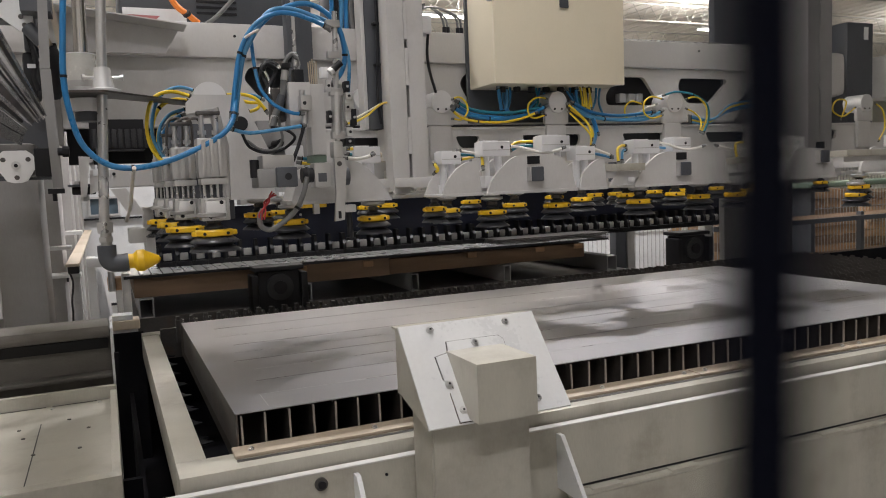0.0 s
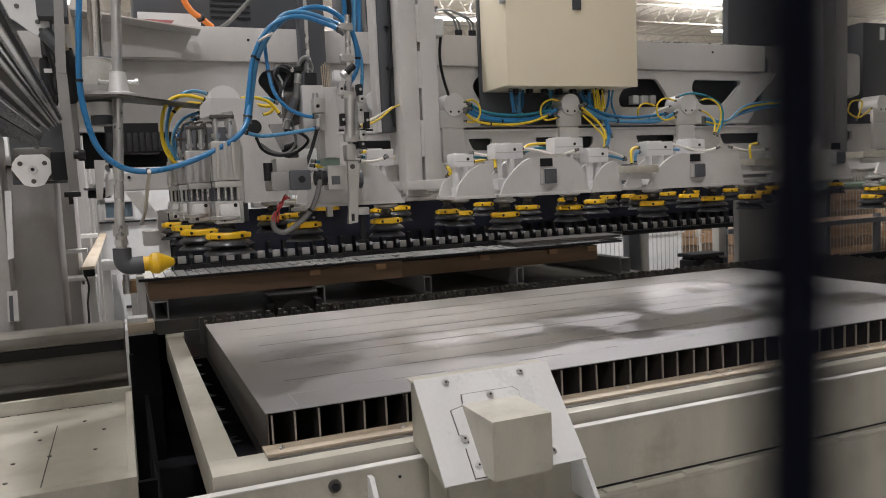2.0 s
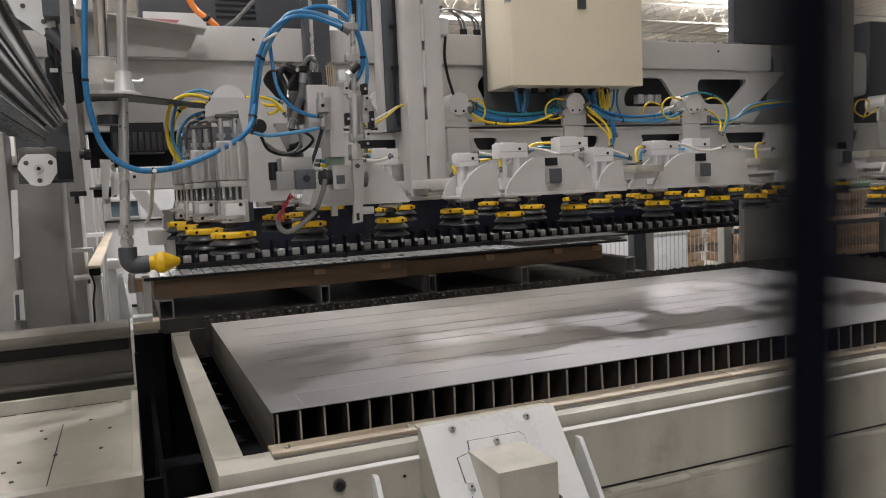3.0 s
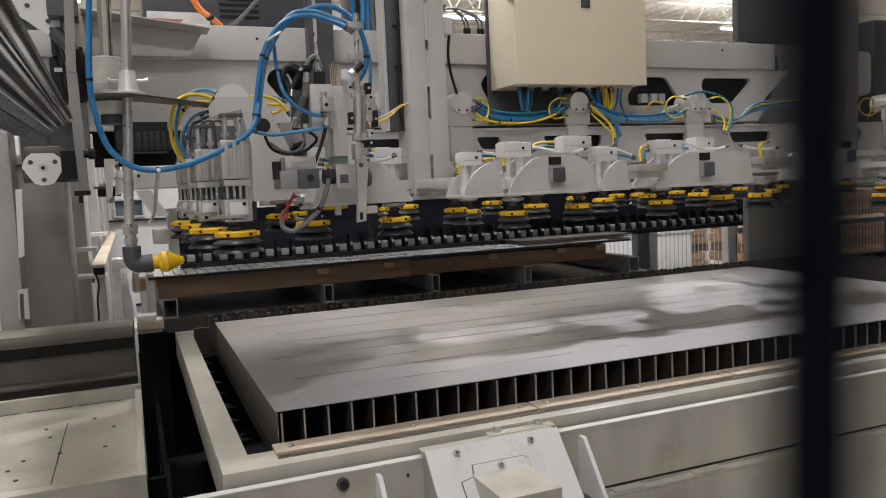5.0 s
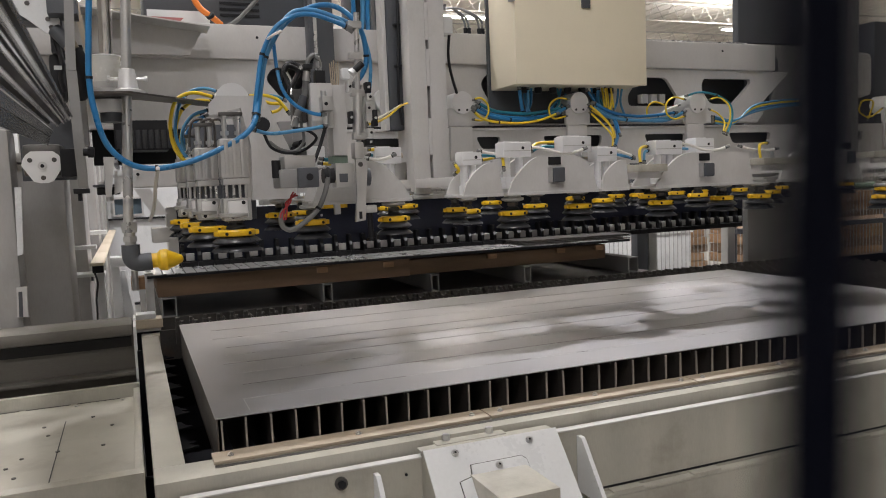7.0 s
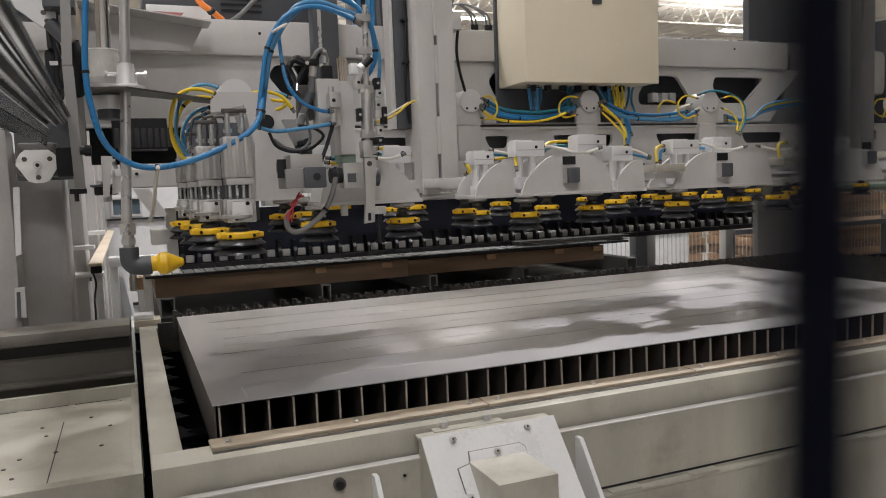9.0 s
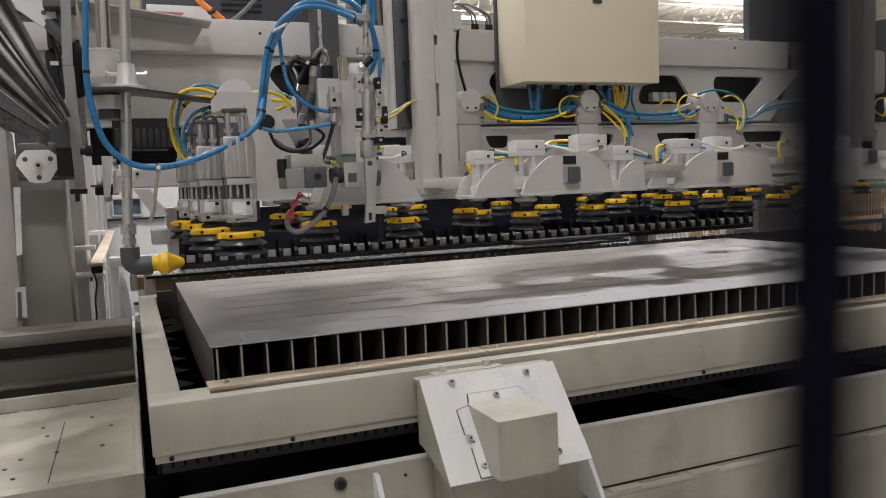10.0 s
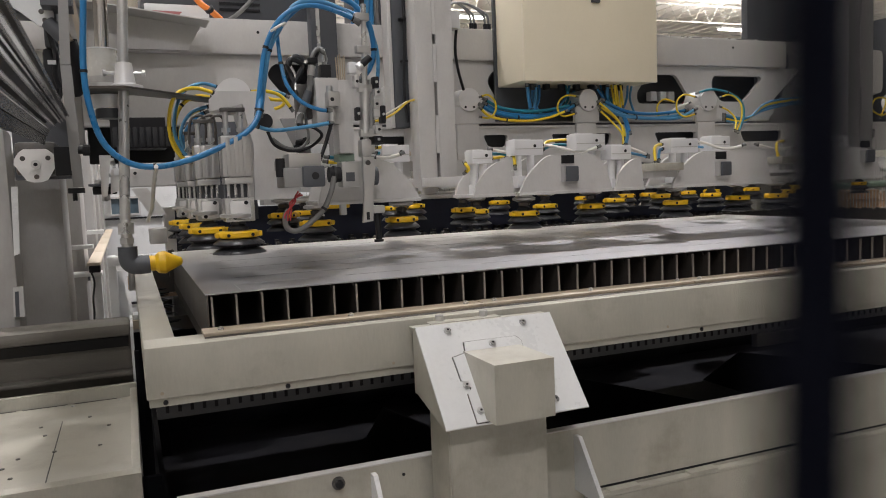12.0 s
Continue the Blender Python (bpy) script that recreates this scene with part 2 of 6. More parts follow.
def bolt(parent, p, r=0.006, axis=(0, -1, 0), material=None, h=0.005):
    d = Vector(axis) * h
    bm = C(p, Vector(p) + d, r * 1.6, 12)
    cyl(bm, Vector(p) + d, Vector(p) + 2.2 * d, r, 6)
    return part("bolt", bm, material or STEEL, parent)


GANTRY = []   # everything that travels with the gantry
TABLE = []    # everything that travels with the cutting table
LIFT = []     # the lifting columns


# ---- the hall
def hall():
    single("floor", B(-14, 56, -8, 74, -0.1, 0.0), CONCRETE, (0, 0, 0), "pale sealed concrete hall floor", "floor", kind="structure")
    for name, a in (("wall_north", (-14, 56, 74, 74.2, 0, 8.2)), ("wall_south", (-14, 56, -8.2, -8, 0, 8.2)),
                    ("wall_west", (-14.2, -14, -8, 74, 0, 8.2)), ("wall_east", (56, 56.2, -8, 74, 0, 8.2))):
        single(name, B(*a), WALL, (a[0], a[2], 0), "pale painted hall wall", "wall", kind="structure")
    bm = B(-14, 56, -8, 74, 8.2, 8.35)
    for i in range(100):
        x = -14 + i * 0.7
        box(bm, x, x + 0.08, -8, 74, 8.175, 8.2)
    single("ceiling", bm, CEIL, (0, 0, 8.2), "cream ribbed steel roof deck", "ceiling", kind="structure")


def truss(y):
    """A roof truss of two chords with zigzag web bars."""
    t = thing("roof_truss", (5, y, 7.0), "white steel lattice roof truss under the deck", "truss", "roof trusses")
    for z in (7.35, 8.0):
        part("chord", B(-14, 56, y - 0.03, y + 0.03, z - 0.02, z + 0.02), TRUSS, t)
    bm = bmesh.new()
    for i in range(87):
        x = -14 + 0.8 * i
        cyl(bm, (x, y, 7.35), (x + 0.4, y, 8.0), 0.009, 5)
        cyl(bm, (x + 0.4, y, 8.0), (x + 0.8, y, 7.35), 0.009, 5)
    part("web", bm, TRUSS, t)
    return t


def ceiling_lamp(x, y, strong=1.0, up=1.0):
    t = thing("ceiling_lamp", (x, y, 6.7), "long glowing tube lamp hung from the roof", "lamp", "hall lamps")
    part("housing", B(x - 1.2, x + 1.2, y - 0.16, y + 0.16, 6.74, 6.82, bevel=0.01), WHITE, t)
    for dy in (-0.08, 0.08):
        part("tube", C((x - 1.15, y + dy, 6.71), (x + 1.15, y + dy, 6.71), 0.022, 8), LAMPGLOW, t, "glowing white tube")
    for dx in (-0.9, 0.9):
        part("hanger", C((x + dx, y, 6.8), (x + dx, y, 8.2), 0.006, 6), STEEL, t)
    d = bpy.data.lights.new("ceiling_lamp_light", "AREA")
    d.shape, d.size, d.size_y = "RECTANGLE", 2.3 if y < 0 else 0.5, 0.2
    d.energy, d.color = LAMP_WATTS * strong, LAMP_COLOR
    o = new("ceiling_lamp_light", d)
    o.location = (x, y, 6.66)
    tagged(o, kind="structure")
    # added upward light over each lamp, brightens the roof deck
    d = bpy.data.lights.new("added_roof_uplight", "AREA")
    d.shape, d.size, d.size_y = "RECTANGLE", 2.6, 0.8
    d.energy, d.color = UPLIGHT_WATTS * up, LAMP_COLOR
    o = new("added_roof_uplight", d)
    o.matrix_world = pose(x, y, 6.86, 180, 0, 0)
    tagged(o, kind="structure")


LAMPGLOW = glow("glowing_lamp_tube", (1.0, 0.95, 0.86), 14.0)
hall()
for y in range(-6, 72, 5):
    truss(y + 0.8)
# these lamps are out of view, placed and weighted to light the machine
for x, y, strong in ((-5.5, -3.2, 0.4), (-1.2, -3.2, 1.5), (-5.5, 1.4, 0.4), (-0.4, 1.4, 0.6),
                     (-5.5, 5.4, 0.3), (-0.8, 5.4, 0.9), (4.1, 5.4, 3.0), (9.5, 5.4, 0.2), (-5.5, 12.5, 0.5), (-0.9, 12.5, 0.4), (3.2, 12.5, 0.4), (9.5, 12.5, 0.5)):
    ceiling_lamp(x, y, strong, 0.3 if y < 10 else 2.5)
for x in (-2.0, 10.0, 22.0, 36.0):
    for y in (23.0, 36.0, 52.0):
        ceiling_lamp(x, y, 0.3, 6.0)


# ---- the cutting table, which slides and is lifted
X0, X1 = 0.020, 4.30


def cutting_table():
    t = thing("cutting_table", (2.1, 2.85, 0.70), "white-framed laser cutting pallet table with burnt upright slats", "table")
    bm = B(X0, X1, 1.835, 1.95, 0.715, 0.835, bevel=0.004)
    part("front_rail", bm, FRAME, t)
    part("front_lip", B(X0 + 0.005, X1 - 0.005, 1.845, 1.93, 0.695, 0.713), FRAME, t)
    bm = B(X0, X1, 3.80, 3.89, 0.715, 0.835, bevel=0.004)
    part("back_rail", bm, FRAME, t)
    part("end_rail", B(X0, X0 + 0.074, 1.952, 3.798, 0.715, 0.834, bevel=0.004), FRAME, t)
    part("end_rail", B(X1 - 0.074, X1, 1.952, 3.798, 0.715, 0.834, bevel=0.004), FRAME, t)
    # tan clamping strips with joints along the front rail
    edges = [0.155, 0.90, 1.62, 2.34, 3.06, 3.78, 4.22]
    for a, b in zip(edges, edges[1:]):
        s = part("clamping_strip", B(a + 0.002, b - 0.002, 1.895, 1.968, 0.836, 0.845, bevel=0.002), BRASSY, t)
        for k in (0.06, 0.5, 0.94):
            bm = C((a + (b - a) * k, 1.925, 0.845), (a + (b - a) * k, 1.925, 0.849), 0.008, 12)
            cyl(bm, (a + (b - a) * k, 1.925, 0.849), (a + (b - a) * k, 1.925, 0.853), 0.005, 6)
            part("screw", bm, STEEL, t)
    # groove beside the strip
    part("strip_groove", B(0.158, 4.22, 1.876, 1.890, 0.8352, 0.8362), DARKSTEEL, t)
    # slat holders and toothed rack below
    part("slat_holder", B(0.10, 4.22, 1.952, 1.972, 0.72, 0.822), DARKSTEEL, t)
    part("slat_holder", B(0.10, 4.22, 3.775, 3.798, 0.72, 0.86), DARKSTEEL, t)
    part("rack_bar", B(X0 + 0.02, X1 - 0.02, 1.90, 1.915, 0.650, 0.694), RUBBER, t)
    me_slot = mesh_of("rack_slot", B(0.0, 0.008, 1.8985, 1.8999, 0.664, 0.682), PIT, smooth=0)
    for i in range(150):
        ob = new("rack_slot", me_slot)
        ob.parent = t
        ob.location = (X0 + 0.04 + i * 0.028 - 2.1, -2.85, -0.70)
    for x in (0.80, 2.05):
        part("rack_pin", C((x, 1.893, 0.665), (x, 1.8985, 0.665), 0.012, 12), DARKSTEEL, t)
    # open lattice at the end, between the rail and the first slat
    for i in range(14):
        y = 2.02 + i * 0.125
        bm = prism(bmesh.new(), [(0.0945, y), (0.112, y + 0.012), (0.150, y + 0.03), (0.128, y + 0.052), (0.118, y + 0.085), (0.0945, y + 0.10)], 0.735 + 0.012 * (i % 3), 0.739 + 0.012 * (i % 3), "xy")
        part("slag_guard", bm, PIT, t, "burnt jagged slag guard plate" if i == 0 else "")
    # lifting lug with nuts behind the lift's cover
    lug = part("lifting_lug", B(0.70, 0.90, 1.80, 1.834, 0.80, 0.825, bevel=0.003), FRAME, t)
    for x in (0.735, 0.86):
        part("nut", C((x, 1.825, 0.825), (x, 1.825, 0.84), 0.011, 6), STEEL, t)
    for x in (0.06, 0.34, 0.95, 1.6, 2.2, 2.8, 3.4):
        part("hole_plug", C((x, 1.8445, 0.704), (x, 1.842, 0.704), 0.006, 10), BLACK, t)
    random.seed(21)
    for k in range(9):
        x = 0.12 + 0.45 * k + random.uniform(-0.1, 0.1)
        part("weld_spot", C((x, 1.8349, 0.728), (x, 1.8335, 0.728), 0.004, 8), BRASSY, t)
    # slats: burnt upright plates with a toothed top edge
    bm = bmesh.new()
    pts = [(1.976, 0.735), (3.772, 0.735), (3.772, 0.915)]
    n = 20
    for i in range(n, 0, -1):
        y = 1.976 + (i - 0.5) * (3.772 - 1.976) / n
        pts += [(y + 0.024, 0.910), (y + 0.012, 0.924), (y - 0.012, 0.924), (y - 0.024, 0.910)]
    pts += [(1.976, 0.924)]
    prism(bm, pts, -0.0016, 0.0016, "yz")
    me = mesh_of("slat", bm, SLAT, smooth=0)
    bm = B(-0.019, 0.019, 3.735, 3.7735, 0.80, 0.905)
    box(bm, -0.017, -0.002, 3.74, 3.7735, 0.905, 0.922)
    me_end = mesh_of("slat_clamp", bm, DARKSTEEL, smooth=0)
    # edge strips in a paler tone for the light on the slats' fronts
    bm = B(-0.0026, 0.0026, 1.970, 1.9758, 0.845, 0.921, bevel=0.001)
    box(bm, -0.0020, 0.0020, 1.971, 1.9758, 0.738, 0.8448)
    me_tip = mesh_of("slat_tip", bm, SLATTIP, smooth=0)
    random.seed(4)
    for i in range(66):
        x = 0.188 + i * 0.0622
        if x > 4.2:
            break
        ob = new("slat_clamp", me_end)
        ob.parent = t
        ob.location = (x - 2.1, -2.85, -0.70 + random.uniform(-0.006, 0.0))
        ob = new("slat", me)
        ob.parent = t
        lean = random.uniform(-0.6, 0.6) if i not in (16, 24) else -2.0
        ob.matrix_basis = Matrix.Translation((x - 2.1, -2.85, -0.70)) @ Matrix.Translation((0, 0, 0.74)) @ pose(0, 0, 0, 0, lean, random.uniform(-0.1, 0.1)) @ Matrix.Translation((0, 0, -0.74 + random.uniform(-0.002, 0.0)))
        tip = new("slat_tip", me_tip)
        tip.parent = t
        tip.matrix_basis = ob.matrix_basis.copy()
    TABLE.append(t)
    return t


def steel_sheet():
    t = thing("steel_sheet", (1.68, 2.72, 0.925), "bare grey steel sheet with cut lines, lying on the slats", "metal sheet")
    x0, x1, y0, y1 = 0.172, 3.187, 1.972, 3.478
    bm = bmesh.new()
    # the sheet is cut into strips that stay in place: fine gaps between them
    cuts = [y0, 2.125, 2.285, 2.435, 2.585, 2.72, 2.86, 3.05, 3.24, y1]
    part("sheet", B(x0, x1, y0, y1, 0.9255, 0.9285), SHEET, t)
    for i, y in enumerate(cuts[1:-1]):
        a = x0 + 0.09 + 0.02 * (i % 3)
        b = x1 - 0.12 - 0.05 * ((i * 7) % 4)
        part("cut_line", B(a, b, y - 0.0011, y + 0.0011, 0.9286, 0.9290), DARKSTEEL if i % 2 else STEEL, t, "fine laser-cut seam")
    part("cut_line", B(x0 + 0.09, x0 + 0.092, 2.0, 2.125, 0.9286, 0.9290), STEEL, t)
    # turned-down end skirt of the first slat under the edge
    part("edge_skirt", B(x0 + 0.004, x0 + 0.007, y0 + 0.004, y1 - 0.01, 0.80, 0.925), DARKSTEEL, t, "burnt dark end plate under the sheet")
    TABLE.append(t)


# ---- the fixed base round the table
def machine_base():
    t = thing("machine_base", (2.2, 1.80, 0.0), "grey-white welded steel machine bed with a black trough", "machine bed")
    part("front_plate", B(0.06, 6.0, 1.795, 1.815, 0.30, 0.800), FRAME, t)
    # black strip on the plate for the shade of the gap above the ledge
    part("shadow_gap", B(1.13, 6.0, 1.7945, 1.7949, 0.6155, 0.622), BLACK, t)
    part("plate_edge", B(0.06, 6.0, 1.792, 1.818, 0.8003, 0.805, bevel=0.002), GREY, t, "pale top edge")
    part("ledge", B(1.13, 6.0, 1.766, 1.794, 0.597, 0.609, bevel=0.005), FRAME, t)
    part("ledge", B(0.06, 0.63, 1.766, 1.794, 0.597, 0.609, bevel=0.005), FRAME, t)
    part("lower_plate", B(0.06, 6.0, 1.768, 1.784, 0.0, 0.5967), FRAME, t)
    for x in (1.20, 1.48, 2.10, 2.72, 3.3):
        part("cover_tab", B(x, x + 0.10, 1.764, 1.793, 0.6095, 0.615), FRAME, t)
    for x in (0.520, 1.107):
        part("gusset", prism(bmesh.new(), [(1.794, 0.785), (1.770, 0.785), (1.758, 0.770), (1.66, 0.635), (1.66, 0.6285), (1.794, 0.6285)], x - 0.006, x + 0.006, "yz"), WHITE, t, "pale triangular stiffening plate")
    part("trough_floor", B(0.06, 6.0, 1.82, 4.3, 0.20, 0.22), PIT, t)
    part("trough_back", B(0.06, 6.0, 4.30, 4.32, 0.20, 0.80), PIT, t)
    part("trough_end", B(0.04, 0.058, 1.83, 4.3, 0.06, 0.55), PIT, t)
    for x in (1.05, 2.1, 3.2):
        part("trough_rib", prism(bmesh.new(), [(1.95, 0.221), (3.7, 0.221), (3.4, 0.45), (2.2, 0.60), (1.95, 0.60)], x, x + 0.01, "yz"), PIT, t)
    # added black panels, stand in for the shade in the open side gaps
    part("trough_shade_panel", B(-0.0115, 0.12, 3.90, 3.915, 0.0, 0.84), PIT, t)
    part("gap_shade_panel", B(-0.0115, 0.0395, 2.30, 2.32, 0.0, 0.69), PIT, t)
    part("gap_shade_panel", B(-0.0115, 0.004, 2.97, 2.99, 0.0, 0.93), PIT, t)
    b = part("round_bolt", C((0.431, 1.794, 0.775), (0.431, 1.786, 0.775), 0.016, 20), DARKSTEEL, t)
    part("socket", C((0.431, 1.786, 0.775), (0.431, 1.780, 0.775), 0.010, 16), BLACK, b)
    for x in (0.60,):
        part("screw_hole", C((x, 1.7945, 0.765), (x, 1.792, 0.765), 0.004, 10), BLACK, t)


def lift_column():
    """The front lifting column with its sheet-metal cover; drawn at its highest."""
    t = thing("lift_column", (0.80, 1.70, 0.32), "grey-white lifting column with a sloping screwed cover and square box", "lift")
    x0, x1 = 0.643, 1.027
    # sloping plate
    c = part("cover_plate", prism(bmesh.new(), [(1.782, 1.133), (1.606, 0.930), (1.602, 0.924), (1.598, 0.928), (1.780, 1.139)], x0, x1, "yz"), WHITE, t, "sloping white cover plate")
    part("cover_top", B(x0 - 0.004, x1 - 0.01, 1.7825, 1.815, 1.132, 1.137), FRAME, t)
    part("cover_side", prism(bmesh.new(), [(1.800, 1.1315), (1.781, 1.1315), (1.605, 0.929), (1.605, 0.924), (1.780, 0.968), (1.800, 0.968)], x0, x0 + 0.004, "yz"), FRAME, t)
    part("cover_side", prism(bmesh.new(), [(1.800, 1.1315), (1.781, 1.1315), (1.605, 0.929), (1.605, 0.924), (1.780, 0.968), (1.800, 0.968)], x1 - 0.004, x1, "yz"), FRAME, t)
    # raised flange of the box on the plate
    def on(u, v, d):
        """A point of the sloping plate: u along x, v down the slope, d proud of it."""
        s = Vector((0, -0.182, -0.211)).normalized()
        n = Vector((0, -0.211, 0.182)).normalized()
        return Vector((x0 + u, 1.780, 1.139)) + s * v + n * d
    bm = bmesh.new()
    out = [(0.113, 0.060), (0.256, 0.060), (0.268, 0.072), (0.268, 0.274), (0.080, 0.274), (0.080, 0.196), (0.092, 0.186), (0.090, 0.166), (0.074, 0.164), (0.072, 0.098), (0.108, 0.090)]
    a = [bm.verts.new(on(u, v, 0.0005)) for u, v in out]
    b = [bm.verts.new(on(u, v, 0.004)) for u, v in out]
    bm.faces.new(b)
    bm.faces.new(a[::-1])
    for i in range(len(out)):
        j = (i + 1) % len(out)
        bm.faces.new((a[i], a[j], b[j], b[i]))
    bmesh.ops.recalc_face_normals(bm, faces=bm.faces)
    part("box_flange", bm, WHITE, c)
    bm = bmesh.new()
    mid = (0.17, 0.17)
    rim = [(u + 0.0022 * (1 if u > mid[0] else -1), v + 0.0022 * (1 if v > mid[1] else -1)) for u, v in out]
    a = [bm.verts.new(on(u, v, 0.0)) for u, v in rim]
    b = [bm.verts.new(on(u, v, 0.0012)) for u, v in rim]
    bm.faces.new(b)
    bm.faces.new(a[::-1])
    for i in range(len(rim)):
        j = (i + 1) % len(rim)
        bm.faces.new((a[i], a[j], b[j], b[i]))
    bmesh.ops.recalc_face_normals(bm, faces=bm.faces)
    part("flange_seam", bm, DARKSTEEL, c, "dark seam round the flange")
    bx = part("box", prism(bmesh.new(), [(1.727, 1.0765), (1.550, 1.077), (1.550, 0.937), (1.608, 0.937)], 0.747, 0.903, "yz"), FRAME, t, "square sensor box on the cover")
    for u, v in ((0.079, 0.022), (0.292, 0.023), (0.187, 0.073), (0.082, 0.176), (0.096, 0.246), (0.299, 0.247)):
        p, q, r = on(u, v, 0.004), on(u, v, 0.007), on(u, v, 0.011)
        bm = C(p, q, 0.0095, 14)
        cyl(bm, q, r, 0.0062, 14)
        s = part("screw", bm, STEEL, c)
        part("socket", C(on(u, v, 0.0105), on(u, v, 0.0114), 0.0032, 6), BLACK, c)
    # the post
    bm = B(0.667, 0.936, 1.650, 1.768, 0.32, 0.966, bevel=0.006)
    part("post", bm, FRAME, t)
    part("post_foot_guard", B(0.672, 0.930, 1.645, 1.6499, 0.32, 0.93), FRAME, t)
    for x in (0.772, 0.832):
        part("rivet", C((x, 1.645, 0.916), (x, 1.643, 0.916), 0.003, 10), BLACK, t)
    part("bracket_arm", B(0.74, 0.86, 1.768, 1.83, 1.085, 1.115), FRAME, t)
    LIFT.append(t)


def far_lift(x, y, group_note):
    """A black rack-and-pinion head of a lifting column on the far side; drawn at its highest."""
    t = thing("lift_head", (x, y, 0.60), "black lifting column head with a round bearing cap", "lift", "far lifting columns")
    part("body", B(x - 0.11, x + 0.11, y, y + 0.12, 0.60, 1.065, bevel=0.012), BLACK, t)
    part("cap_plate", B(x - 0.13, x + 0.13, y - 0.02, y + 0.14, 1.066, 1.09, bevel=0.006), BLACK, t)
    part("bearing_cap", C((x, y - 0.001, 0.98), (x, y - 0.025, 0.98), 0.07, 28), RUBBER, t)
    part("bearing_boss", C((x, y - 0.026, 0.98), (x, y - 0.034, 0.98), 0.035, 20), BLACK, t)
    part("cheek", B(x - 0.145, x - 0.111, y - 0.03, y + 0.1, 0.86, 1.05, bevel=0.006), BLACK, t)
    part("cheek", B(x + 0.111, x + 0.145, y - 0.03, y + 0.1, 0.86, 1.05, bevel=0.006), BLACK, t)
    LIFT.append(t)


cutting_table()
steel_sheet()
machine_base()
lift_column()
far_lift(0.80, 4.0, "")
far_lift(3.55, 4.0, "")


# ---- the shallow tray beside the table
def side_tray():
    t = thing("side_tray", (-0.5, 2.6, 0.0), "shallow grey-white sheet metal tray beside the table", "tray")
    part("tray_floor", B(-1.6, -0.035, 2.06, 2.96, 0.755, 0.770), FRAME, t)
    part("front_lip", prism(bmesh.new(), [(2.058, 0.60), (2.052, 0.60), (2.035, 0.80), (2.058, 0.806)], -1.6, -0.012, "yz"), FRAME, t)
    part("end_lip", B(-0.034, -0.012, 2.06, 2.96, 0.60, 0.802, bevel=0.004), FRAME, t)
    part("back_lip", B(-1.6, -0.012, 2.962, 2.99, 0.60, 0.815, bevel=0.004), FRAME, t)
    part("floor_seam", B(-0.2425, -0.2395, 2.10, 2.74, 0.7702, 0.7708), BLACK, t)
    random.seed(9)
    for x, y in ((-0.30, 2.70), (-0.16, 2.75), (-0.24, 2.42), (-0.33, 2.40), (-0.33, 2.24), (-0.12, 2.42), (-0.36, 2.33), (-0.07, 2.93), (-0.22, 2.92), (-0.28, 2.60), (-0.10, 2.62)):
        part("rivet", C((x, y, 0.770), (x, y, 0.7725), 0.006, 10), STEEL if y > 2.9 else DARKSTEEL, t)
    for k in range(9):
        part("floor_gap", B(-1.5 + 0.16 * k, -1.36 + 0.16 * k, 2.950, 2.957, 0.7702, 0.7708), BLACK, t)
    part("skirt", B(-1.6, -0.02, 2.06, 2.08, 0.0, 0.60), FRAME, t)
    # box beam behind it; a black strip paints the shade of its recess
    b = thing("cross_beam", (-0.8, 3.2, 0.0), "grimy steel cross beam, darkened for shade, with a black recess strip", "beam")
    part("cap", B(-2.2, -0.02, 3.16, 3.36, 0.955, 1.005, bevel=0.018), BEAMPAINT, b)
    part("web", B(-2.2, -0.022, 3.24, 3.26, 0.0, 0.954), BEAMPAINT, b)
    part("recess_shadow_strip", B(-2.2, -0.03, 3.225, 3.2395, 0.905, 0.945), BLACK, b)
    part("end_plate", B(-0.0195, -0.010, 3.10, 3.40, 0.80, 1.0), WHITE, b)
    part("lower_lip", B(-2.2, -0.022, 3.17, 3.2395, 0.80, 0.815, bevel=0.004), BEAMPAINT, b)


side_tray()


